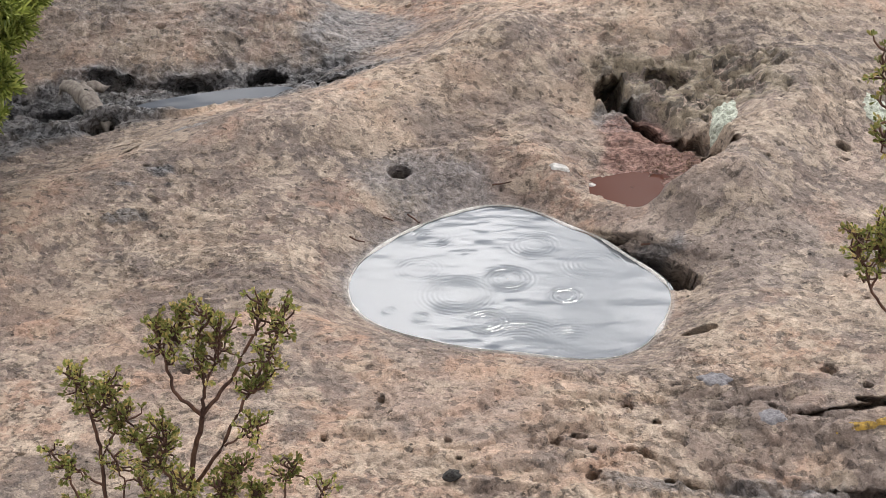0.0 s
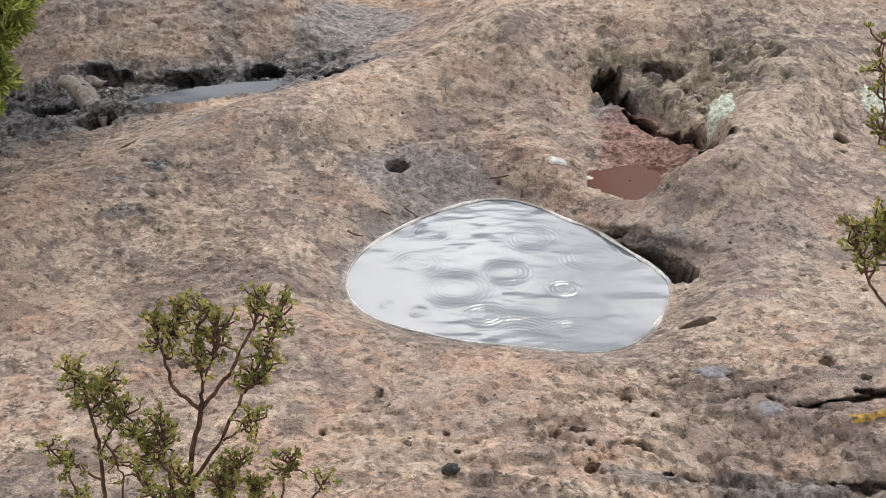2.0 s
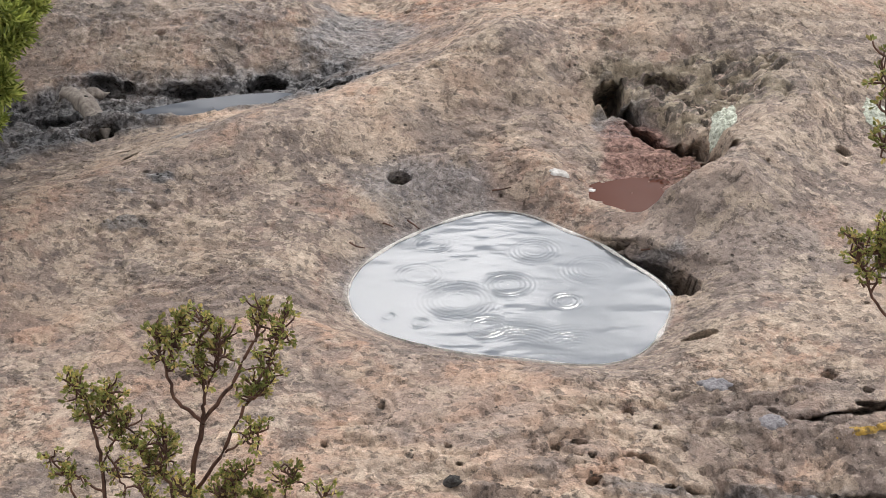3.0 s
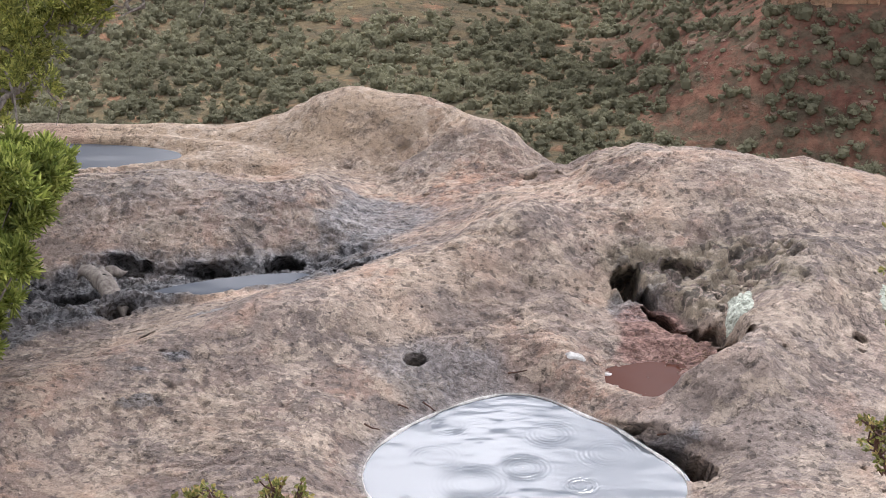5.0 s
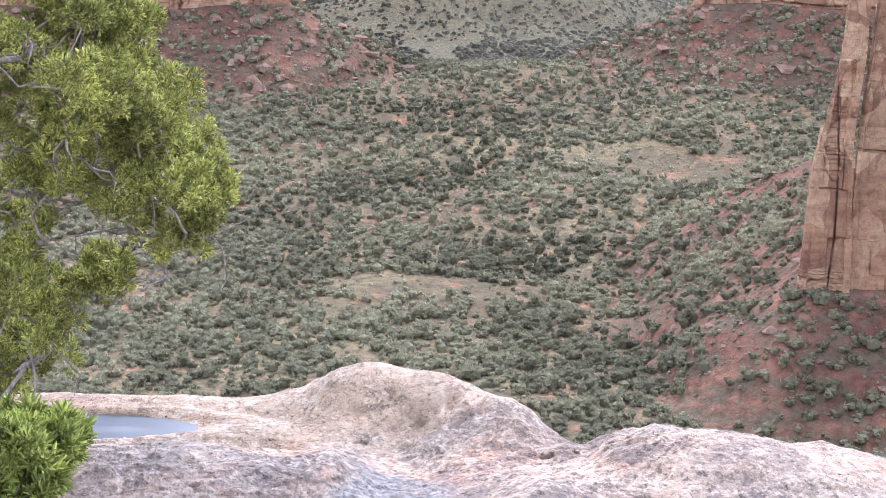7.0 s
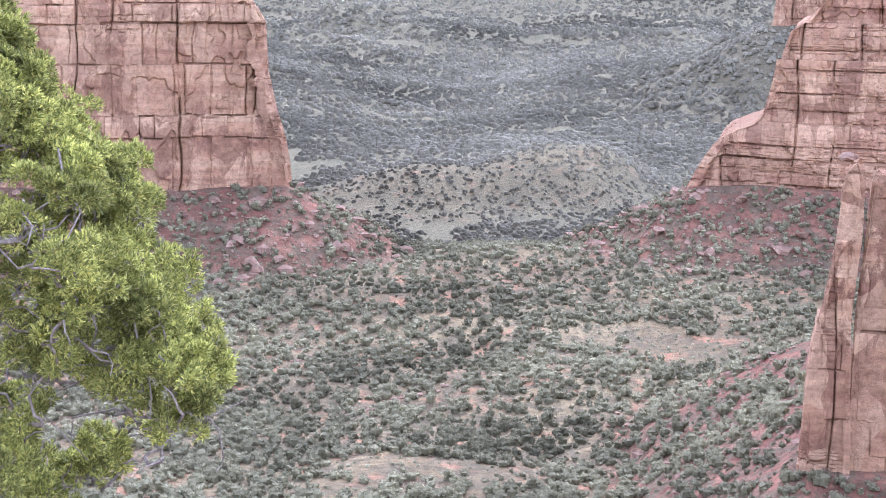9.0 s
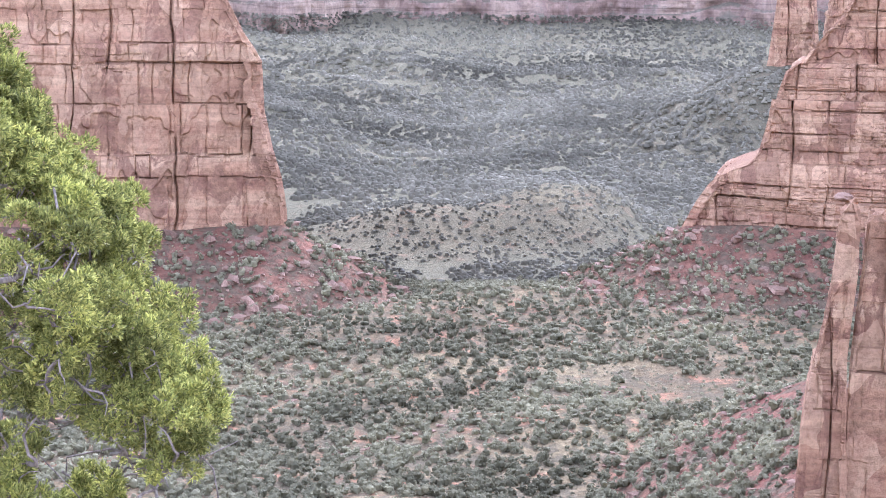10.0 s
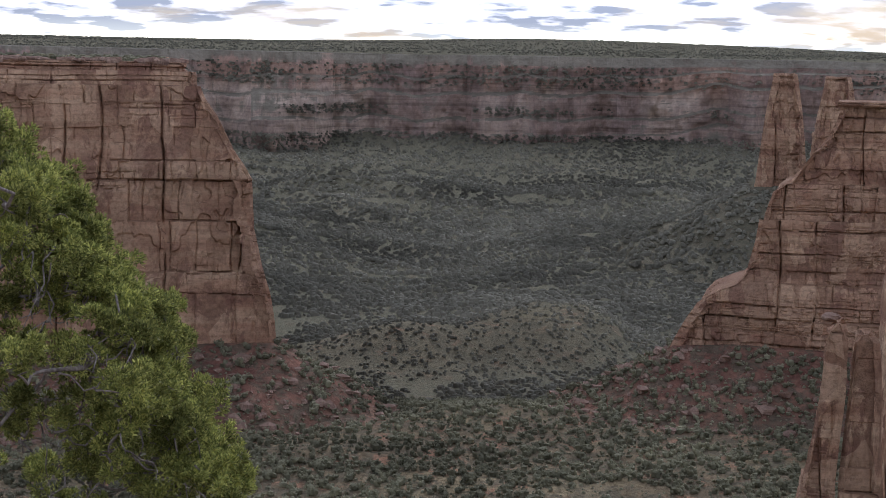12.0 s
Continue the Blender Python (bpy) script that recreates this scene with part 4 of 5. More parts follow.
def shelf(x, y):
    """The worn surface before the small pits: height, and the zones of its colours."""
    wx = x + 0.03 * fbm(x * 6, y * 6, 40, 3)
    wy = y + 0.03 * fbm(x * 6, y * 6, 44, 3)
    z = 0.055 + 0.03 * fbm(x * 1.6, y * 1.6, 50, 3)
    z = z + ridge(wx, wy, -0.95, 3.34, -0.30, 3.80, 0.17, 0.085, 0.045) + ridge(wx, wy, -0.30, 3.78, 0.22, 4.15, 0.15, 0.045, 0.10)
    z = z + ridge(wx, wy, 0.30, 3.66, 0.62, 3.50, 0.07, 0.035) + ridge(wx, wy, 0.66, 3.52, 0.86, 3.95, 0.11, 0.06, 0.09)
    z = z + bump(wx, wy, 0.66, 4.40, 0.46, 0.30, 0.175) + bump(wx, wy, 1.2, 4.15, 0.35, 0.4, 0.045)
    z = z + ridge(wx, wy, -1.2, 4.48, -0.30, 4.50, 0.15, 0.07)
    z = z + ridge(wx, wy, -1.5, 5.03, -0.35, 5.02, 0.12, 0.018)
    z = z + bump(wx, wy, -0.24, 5.03, 0.20, 0.18, 0.075) + ridge(wx, wy, -0.12, 5.0, 0.17, 4.80, 0.14, 0.075, 0.10) + bump(wx, wy, 0.0, 4.97, 0.14, 0.12, 0.022) + bump(wx, wy, 0.285, 4.58, 0.06, 0.06, 0.025)
    z = z - ridge(wx, wy, -0.95, 4.08, -0.25, 4.22, 0.11, 0.05) - bump(wx, wy, -0.85, 4.85, 0.36, 0.12, 0.05)
    # the rim's own rises and dips
    rim_x = (-1.05, -0.675, -0.45, -0.374, -0.26, -0.16, -0.07, 0.09, 0.19, 0.27, 0.36, 0.42, 0.52, 0.62, 0.74, 0.85, 0.95, 1.12)
    rim_z = (-0.009, 0.005, -0.012, -0.016, 0.006, -0.008, -0.009, 0.018, 0.012, -0.018, -0.019, 0.014, 0.020, -0.015, -0.020, -0.033, 0.002, 0.008)
    z = z + np.interp(x, rim_x, rim_z) * smooth(y, 4.25, 4.55)
    # shallow steps worn by layers
    z = z + 0.010 * (np.abs(((z * 26 + 1.2 * fbm(x * 3, y * 3, 55, 3)) % 1.0) - 0.5) - 0.25)
    # the front falls away to a broken ledge
    fall = smooth(2.82 - 0.10 * x + 0.05 * fbm(x * 5, y * 5, 58, 3) - y, 0.0, 0.16) * smooth(x, 0.30, 0.55)
    z = z - 0.04 * fall
    # the back edge breaks off into the canyon
    lip = 5.03 - 0.42 * smooth(x, 0.05, 0.45) - 0.25 * smooth(x, 0.7, 1.5) + 0.03 * fbm(x * 4, x * 0, 60, 3)
    over = np.maximum(y - lip, 0)
    z = z - 1.1 * over ** 1.5
    # water pockets
    e, r = polar_edge(x, y, *POOL)
    d = (e - 1) * r
    keep = smooth(d, -0.005, 0.17)
    z = np.where(d > 0, np.minimum(z, z * keep + (1 - keep) * (LEVEL_POOL + 0.12 * d + 0.6 * d ** 2)), LEVEL_POOL + 0.5 * d * smooth(-d, 0, 0.01) - 0.02 * smooth(-d, 0.01, 0.1))
    e2, r2 = polar_edge(x, y, *RED)
    d2 = (e2 - 1) * r2 + 0.012 * fbm(x * 22, y * 22, 62, 3)
    k2 = smooth(d2 / (0.045 + 0.11 * smooth(0.52 - x, 0.0, 0.14)), 0.0, 1.0)
    floor2 = LEVEL_RED + 0.012 + 0.035 * (y - 3.70) + 0.006 * fbm(x * 12, y * 12, 64, 3) - bump(x, y, 0.462, 3.64, 0.085, 0.075, 0.030)
    z = z * k2 + np.minimum(floor2, z) * (1 - k2)
    e3 = oval_edge(wx, wy, -0.43, 4.065, 0.165, 0.042, 16)
    z = np.minimum(z, LEVEL_GREY + 0.05 * (e3 - 1)) * smooth(1.5 - e3, 0, 0.5) + z * (1 - smooth(1.5 - e3, 0, 0.5))
    e4 = oval_edge(wx, wy, -1.02, 4.84, 0.37, 0.085, 0)
    z = np.minimum(z, LEVEL_BACK + 0.06 * (e4 - 1)) * smooth(1.5 - e4, 0, 0.5) + z * (1 - smooth(1.5 - e4, 0, 0.5))
    z = np.where((e3 > 1) & (e3 < 2.2) & (y < 4.05 + 0.28 * (x + 0.43)), np.maximum(z, LEVEL_GREY - 0.004 + 0.030 * smooth(e3, 1.0, 1.5) * smooth(2.2 - e3, 0, 0.5)), z)
    z = np.where((e4 > 1) & (e4 < 1.9), np.maximum(z, LEVEL_BACK - 0.003 + 0.018 * smooth(e4, 1.0, 1.4) * smooth(1.9 - e4, 0, 0.4)), z)
    zones = {}
    jag = 0.5 * fbm(x * 9, y * 9, 70, 4)
    # the wet hollow: a dark muddy trough between the front ridge and the dome behind
    t = np.clip((x + 0.85) / 0.85, 0, 1)
    front, behind = 3.72 + 0.34 * np.sqrt(t) + 0.10 * t ** 2, 4.19 + 0.13 * smooth(x, -0.45, -0.28)
    zones["mud_and_shade"] = smooth(y - front + 0.06 * jag, -0.01, 0.03) * smooth(behind + 0.10 * jag - y, 0.0, 0.05) * smooth(-0.06 + 0.2 * jag - x, 0.0, 0.1)
    # dark crusts standing on the warm ridge
    for cx, cy, a, b, turn in ((-0.487, 3.605, 0.035, 0.022, 20), (-0.555, 3.555, 0.028, 0.014, 10), (-0.475, 3.565, 0.03, 0.012, 15), (-0.55, 3.45, 0.05, 0.012, 12)):
        zones["mud_and_shade"] = np.maximum(zones["mud_and_shade"], 0.9 * smooth(1.0 + 2.4 * jag - oval_edge(x, y, cx, cy, a, b, turn), 0.0, 0.35))
    # the weathered skin under the front ledge, overhang shade put into its colour
    zones["mud_and_shade"] = np.maximum(zones["mud_and_shade"], 0.75 * smooth(1.0 + 1.5 * jag - oval_edge(x, y, 0.56, 2.585, 0.24, 0.045, 2), 0.0, 0.5))
    zones["grey"] = np.clip(np.maximum(smooth(1.55 + jag - oval_edge(x, y, -0.5, 4.14, 0.42, 0.10, 8), 0, 0.6),
                                       0.3 * smooth(1.3 + jag - oval_edge(x, y, -0.7, 4.40, 0.55, 0.18, 0), 0, 0.8)), 0, 1)
    zones["grey"] = np.maximum(zones["grey"], 0.5 * smooth(1.0 + jag - oval_edge(x, y, 0.05, 3.62, 0.2, 0.14, 20), 0, 0.5))
    zones["grey"] = np.maximum(zones["grey"], 0.6 * np.exp(-(d / 0.03) ** 2) * smooth(0.12 + 0.2 * jag - x, 0.0, 0.1) * smooth(y, 3.15, 3.3))
    zones["grey"] = np.maximum(zones["grey"], 0.8 * smooth(1.2 + jag - oval_edge(x, y, -0.1, 4.42, 0.16, 0.12, 0), 0, 0.5))
    zones["grey"] = np.maximum(zones["grey"], 0.22 * smooth(1.0 + 1.6 * jag - oval_edge(x, y, 0.03, 4.72, 0.13, 0.08, 0), 0, 0.4))
    for cx, cy, a, b in ((-0.487, 3.60, 0.05, 0.03), (-0.56, 3.55, 0.04, 0.02), (-0.46, 3.82, 0.06, 0.02), (0.45, 3.93, 0.07, 0.07), (0.47, 3.40, 0.07, 0.07)):
        zones["grey"] = np.maximum(zones["grey"], 0.75 * smooth(1.0 + 2.2 * jag - oval_edge(x, y, cx, cy, a, b, 0), 0, 0.4))
    zones["red"] = np.clip(smooth(0.012 - d2 + 0.03 * jag, 0, 0.03) * 0.9 * smooth(x - 0.40 + 0.12 * jag + 0.25 * (3.86 - y) * (y > 3.7), -0.02, 0.05), 0, 1)
    zones["cool"] = 0.5 * smooth(1.2 + jag - oval_edge(x, y, -0.75, 4.45, 0.6, 0.22, 0), 0, 0.6)
    dome = zones["cool"]
    zones["warm"] = np.clip(smooth(0.3 + jag - oval_edge(x, y, -0.3, 3.2, 0.9, 0.75, 0), -0.5, 0.5) + smooth(1 + jag - oval_edge(x, y, 0.1, 4.55, 0.25, 0.2, 0), 0, 0.5), 0, 1)
    zones["pale"] = np.clip(np.maximum(smooth(y - 4.62 + 0.3 * jag - 0.15 * (x > 0.3), 0, 0.25) * (1 - zones["grey"]), 0.6 * smooth(1 + jag - oval_edge(x, y, 0.95, 4.35, 0.5, 0.2, 0), 0, 0.6)), 0, 1)
    zones["cool"] = np.clip(np.maximum.reduce([dome, smooth(x - 0.42 + 0.35 * jag, 0, 0.2) * smooth(4.5 - y, 0, 0.3) * smooth(y, 2.85, 3.2) * 0.75,
                                               smooth(1.0 + jag - oval_edge(x, y, 0.02, 3.58, 0.30, 0.17, 25), 0, 0.5),
                                               smooth(1.0 + jag - oval_edge(x, y, 0.50, 3.42, 0.16, 0.20, -30), 0, 0.4),
                                               0.8 * smooth(1.0 + 1.5 * jag - oval_edge(x, y, -0.62, 3.62, 0.35, 0.16, 25), 0, 0.6),
                                               0.7 * smooth(1.0 + 1.8 * jag - oval_edge(x, y, -0.36, 3.02, 0.25, 0.10, -15), 0, 0.5),
                                               0.7 * smooth(1.0 + 1.8 * jag - oval_edge(x, y, 0.05, 2.78, 0.25, 0.10, 5), 0, 0.5),
                                               0.9 * smooth(1.0 + 1.8 * jag - oval_edge(x, y, -0.51, 3.31, 0.10, 0.05, -20), 0, 0.5),
                                               0.9 * smooth(1.0 + 1.8 * jag - oval_edge(x, y, -0.12, 2.85, 0.07, 0.10, 25), 0, 0.5)]), 0, 1)
    zones["knobs"] = np.clip(smooth(1.0 + 1.4 * jag - oval_edge(x, y, 0.60, 3.98, 0.30, 0.17, -25), 0, 0.4) * smooth(d2, 0.0, 0.03), 0, 1)
    zones["rim"] = 0.75 * np.exp(-((d - 0.004) / 0.0035) ** 2) * (0.6 + jag)
    return z, zones


def build_shelf():
    side = np.linspace(21.8, 78, 46)
    az = np.radians(np.concatenate([-side[::-1], np.linspace(-21, 21, 560), side]))
    r = np.concatenate([np.linspace(0.15, 1.7, 26), np.linspace(1.75, 2.45, 30), np.linspace(2.455, 4.75, 450), np.linspace(4.76, 5.9, 80)])
    A, R = np.meshgrid(az, r)
    x, y = R * np.sin(A), R * np.cos(A)
    z, zones = shelf(x, y)
    # fine relief: knobs, flakes, pocks
    rough = 0.4 + smooth(fbm(x * 2.3, y * 2.3, 80, 3), -0.2, 0.3)
    rough = rough * (1 - 0.75 * zones["pale"]) * (0.55 + 0.6 * smooth(3.0 - y + 0.3 * x, 0.0, 0.3))
    z = z + zones["mud_and_shade"] * smooth(oval_edge(x, y, -0.43, 4.065, 0.19, 0.052, 16), 1.0, 1.4) * (0.020 * np.abs(fbm(x * 13, y * 15, 97, 3, 0.5)) - 0.012 * smooth(fbm(x * 20, y * 26, 93, 2), 0.14, 0.26))
    z = z + zones["knobs"] * (0.036 * np.abs(fbm(x * 18, y * 18, 92, 3, 0.5)) - 0.016 * smooth(fbm(x * 36, y * 36, 94, 2), 0.12, 0.22) - 0.008)
    z = z + zones["grey"] * smooth(oval_edge(x, y, -0.43, 4.065, 0.19, 0.052, 16), 1.0, 1.5) * (0.010 * np.abs(fbm(x * 26, y * 26, 95, 4, 0.6)) - 0.012 * smooth(fbm(x * 34, y * 34, 96, 3), 0.15, 0.25)) * smooth(0.6 - oval_edge(x, y, -0.5, 4.14, 0.95, 0.26, 8), -0.4, 0.2)
    e, rr = polar_edge(x, y, *POOL)
    calm = smooth(e, 0.98, 1.12)
    z = z + rough * calm * (0.005 * fbm(x * 10, y * 10, 82, 5, 0.5) + 0.0025 * np.abs(fbm(x * 55, y * 55, 84, 3)))
    flake = fbm(x * 11, y * 19, 86, 4)
    z = z + calm * rough * 0.006 * (smooth(flake, -0.02, 0.03) + smooth(flake, 0.22, 0.26) - smooth(flake, -0.3, -0.27))
    z = z - calm * 0.005 * smooth(fbm(x * 26, y * 26, 88, 3), 0.42, 0.54)
    # pits and hollows: middle x, y, half width, half depth, how deep, how far they run in under the far lip
    sx, sy = np.zeros_like(x), np.zeros_like(y)

    def pit(cx, cy, a, b, deep, under, turn=0.0, sharp=0.75):
        q = oval_edge(x, y, cx, cy, a, b, turn)
        near = q < 1.9
        q = q[near] + 0.55 * fbm(x[near] * 28, y[near] * 28, int(abs(cx) * 999), 4)
        m = 1 - smooth(q, sharp, 1.0)
        z[near] -= 1.4 * deep * m
        sy[near] += 1.9 * under * m

    pit(-0.018, 3.668, 0.020, 0.013, 0.11, 0.06, 10, 0.85)
    pit(0.365, 2.803, 0.010, 0.008, 0.03, 0.01)
    pit(0.724, 2.897, 0.012, 0.010, 0.03, 0.01)
    pit(0.236, 2.690, 0.012, 0.006, 0.02, 0.010, -20)
    pit(0.366, 2.661, 0.024, 0.010, 0.025, 0.015, -10)
    pit(0.287, 2.585, 0.013, 0.008, 0.02, 0.012)
    pit(0.431, 2.596, 0.045, 0.010, 0.025, 0.02, 10)
    pit(0.521, 3.056, 0.028, 0.011, 0.03, 0.015, -10)
    pit(0.902, 3.692, 0.016, 0.016, 0.04, 0.02)
    pit(-0.315, 4.235, 0.042, 0.030, 0.10, 0.10, 0, 0.9)
    pit(-0.165, 4.100, 0.034, 0.014, 0.06, 0.05, 0, 0.9)
    pit(-0.24, 4.195, 0.03, 0.02, 0.05, 0.05)
    pit(0.010, 4.150, 0.018, 0.010, 0.05, 0.03)
    pit(-0.50, 4.200, 0.22, 0.022, 0.008, 0.010, 8, 0.4)
    pit(-0.68, 4.20, 0.05, 0.028, 0.03, 0.03)
    pit(-0.50, 4.19, 0.05, 0.022, 0.03, 0.03, 6)
    pit(-0.80, 4.05, 0.10, 0.05, 0.03, 0.02, 0, 0.4)
    pit(-0.66, 3.93, 0.05, 0.02, 0.04, 0.02, 20)
    pit(-0.57, 3.715, 0.022, 0.006, 0.015, 0.012, 25)
    pit(-0.60, 3.78, 0.018, 0.006, 0.015, 0.010, 20)
    # undercut bank of the pool
    pit(0.390, 3.452, 0.040, 0.014, 0.28, 0.16, -6, 0.92)
    pit(0.480, 3.328, 0.104, 0.030, 0.36, 0.22, -50, 0.92)
    rng = np.random.RandomState(19)
    for k in range(70):
        px, py = rng.uniform(-0.8, 1.0), rng.uniform(2.5, 4.6)
        near_ledge = px > 0.2 and py < 2.9
        if oval_edge(px, py, 0.19, 3.32, 0.33, 0.33, 0) < 1 or (k % 3 and not near_ledge and fbm(px * 3, py * 3, 99, 2) < 0.05):
            continue
        a = rng.uniform(0.003, 0.0065)
        pit(px, py, a * rng.uniform(1, 2), a, rng.uniform(0.015, 0.04), rng.uniform(0.006, 0.014), rng.uniform(-30, 30), 0.6)
    over = np.exp(-oval_edge(x, y, 0.512, 3.412, 0.11, 0.024, -48) ** 2) + 0.8 * np.exp(-oval_edge(x, y, 0.415, 3.497, 0.06, 0.018, -25) ** 2)
    sy -= 0.05 * over
    z += 0.008 * over
    # undercut wall behind the red pocket
    pit(0.452, 4.005, 0.028, 0.034, 0.08, 0.07, -20, 0.85)
    wall_x, wall_y = (0.480, 0.505, 0.545, 0.615, 0.655), (3.955, 3.890, 3.820, 3.770, 3.640)
    for k in range(13):
        t = k / 3
        pit(np.interp(t, range(5), wall_x) + 0.008 * math.sin(k * 2.1), np.interp(t, range(5), wall_y) + 0.008 * math.sin(k * 1.7), 0.026, 0.012 + 0.003 * math.sin(k * 2.7), 0.045, 0.045, -50, 0.7)
    pit(0.580, 4.02, 0.05, 0.022, 0.025, 0.02, -10)
    # flakes peeling off the far knob
    on = smooth(1.0 - oval_edge(x, y, 0.0, 4.79, 0.17, 0.13, 10), 0.0, 0.35)
    flake = fbm(x * 8, y * 15, 191, 4)
    z -= on * (0.008 * smooth(flake, -0.10, -0.07) + 0.009 * smooth(flake, 0.08, 0.11) - 0.008)
    pit(-0.18, 4.75, 0.055, 0.006, 0.008, 0.010, 4, 0.4)
    pit(-0.03, 4.80, 0.045, 0.005, 0.008, 0.010, -10, 0.4)
    # the notch at the foot of the knob's end
    pit(0.265, 4.55, 0.022, 0.010, 0.03, 0.02, 10, 0.6)
    # broken seams of the front ledge
    pit(0.715, 2.778, 0.105, 0.008, 0.03, 0.03, 7, 0.5)
    pit(0.80, 2.80, 0.05, 0.009, 0.03, 0.03, -8, 0.5)
    pit(0.76, 2.59, 0.10, 0.010, 0.02, 0.02, -6, 0.5)
    # margins sink out of sight
    ragged = 0.5 * fbm(x * 1.3, y * 1.3, 98, 3)
    edge = np.maximum.reduce([smooth(np.abs(A), radians(64), radians(78)), smooth(-R, -0.45, -0.15), smooth(R + ragged, 4.6, 5.3) * smooth(np.abs(A), radians(19), radians(25)), smooth(-y + ragged, -0.5, -0.1)])
    z = z - 0.75 * edge
    y = y + sy
    v = np.stack([x, y, z], -1).reshape(-1, 3)
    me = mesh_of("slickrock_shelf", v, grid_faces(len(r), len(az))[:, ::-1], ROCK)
    for k, val in zones.items():
        attribute(me, k, np.clip(val, 0, 1))
    ob = new("slickrock_shelf", me)
    tagged(ob, "weathered tan and grey sandstone shelf with worn hollows and pits", "rock", kind="structure")


build_shelf()


def build_water():
    clear = watermat("rain_water", (0.16, 0.17, 0.18), 0.4)
    red = watermat("silty_water", (0.090, 0.034, 0.021), 0.3)
    red.node_tree.nodes["Principled BSDF"].inputs["Roughness"].default_value = 0.04
    red.node_tree.nodes["Principled BSDF"].inputs["Specular IOR Level"].default_value = 0.03
    red.node_tree.nodes["Principled BSDF"].inputs["Transmission Weight"].default_value = 0.0
    grey = watermat("grey_water", (0.085, 0.09, 0.10), 0.2)
    grey.node_tree.nodes["Principled BSDF"].inputs["Specular IOR Level"].default_value = 0.3
    rng = np.random.RandomState(3)
    # the pool: a round grid with rings of rain drops
    a = np.linspace(0, 2 * np.pi, 330, endpoint=False)
    t = np.linspace(0.003, 1.03, 180)
    cx, cy, terms = POOL
    rr = terms[0] + sum(terms[2 * k - 1] * np.cos(k * a) + terms[2 * k] * np.sin(k * a) for k in range(1, 9))
    x, y = cx + t[:, None] * rr * np.cos(a), cy + t[:, None] * rr * np.sin(a)
    z = 0.00050 * fbm(x * 12, y * 20, 7, 3) + 0.00011 * fbm(x * 34, y * 78, 8, 3)
    # drops: middle, radius of the outer ring, strength
    for dx, dy, rad, amp in ((0.143, 3.159, 0.040, 1.0), (0.296, 3.249, 0.030, 1.0), (0.190, 3.317, 0.048, 0.5), (0.198, 3.070, 0.10, 0.45), (-0.039, 3.206, 0.016, 0.9), (0.021, 3.179, 0.020, 0.9), (0.048, 3.488, 0.040, 0.5), (0.30, 3.06, 0.085, 0.4), (0.36, 3.37, 0.06, 0.4), (0.09, 3.26, 0.07, 0.35), (0.02, 3.36, 0.05, 0.3), (0.25, 3.45, 0.05, 0.4)):
        q = np.hypot(x - dx, y - dy)
        z = z + amp * 0.00036 * np.sin((q - rad) / 0.0095 * 2 * np.pi) * np.exp(-((q - rad * 0.75) / (0.36 * rad)) ** 2)
    v = np.stack([x, y, z + LEVEL_POOL], -1).reshape(-1, 3)
    me = mesh_of("water", v, grid_faces(len(t), len(a), True)[:, ::-1], clear)
    tagged(new("rain_pool", me), "still rain pool in a sandstone hollow mirroring bright clouds", "water", kind="structure")

    def sheet(name, edge, cx, cy, a0, b0, turn, level, mat, label):
        a = np.linspace(0, 2 * np.pi, 72, endpoint=False)
        t = np.linspace(0.02, 1.0, 14)
        u, w = t[:, None] * a0 * np.cos(a), t[:, None] * b0 * np.sin(a)
        c, s = math.cos(radians(turn)), math.sin(radians(turn))
        x, y = cx + u * c - w * s, cy + u * s + w * c
        z = level + 0.00015 * fbm(x * 12, y * 20, 17, 2)
        me = mesh_of(name, np.stack([x, y, z], -1).reshape(-1, 3), grid_faces(len(t), len(a), True)[:, ::-1], mat)
        tagged(new(name, me), label, "water", kind="structure")

    sheet("puddle", None, 0.462, 3.64, 0.11, 0.10, 0, LEVEL_RED, red, "shallow puddle of red silty water in a rock pocket")
    sheet("puddle", None, -0.43, 4.065, 0.20, 0.052, 16, LEVEL_GREY + 0.001, grey, "thin grey puddle along a dark wet hollow")
    sheet("puddle", None, -1.02, 4.84, 0.40, 0.10, 0, LEVEL_BACK + 0.001, grey, "smooth grey puddle near the rim of the rock")


build_water()

# ---- plants on the shelf ----


def tube(points, radii, segs=6):
    """A tapered limb along points."""
    p = np.array(points, float)
    d = np.gradient(p, axis=0)
    d /= np.linalg.norm(d, axis=1)[:, None] + 1e-9
    ref = np.where(np.abs(d[:, 2:3]) > 0.9, np.array([[1.0, 0, 0]]), np.array([[0, 0, 1.0]]))
    e1 = np.cross(d, ref)
    e1 /= np.linalg.norm(e1, axis=1)[:, None] + 1e-9
    e2 = np.cross(d, e1)
    a = np.linspace(0, 2 * np.pi, segs, endpoint=False)
    ring = e1[:, None, :] * np.cos(a)[None, :, None] + e2[:, None, :] * np.sin(a)[None, :, None]
    v = (p[:, None, :] + ring * np.array(radii)[:, None, None]).reshape(-1, 3)
    return v, grid_faces(len(p), segs, True)


def joined(pieces):
    V, F, n = [], [], 0
    for v, f in pieces:
        V.append(v)
        F.append(np.asarray(f) + n)
        n += len(v)
    return np.concatenate(V), np.concatenate(F)


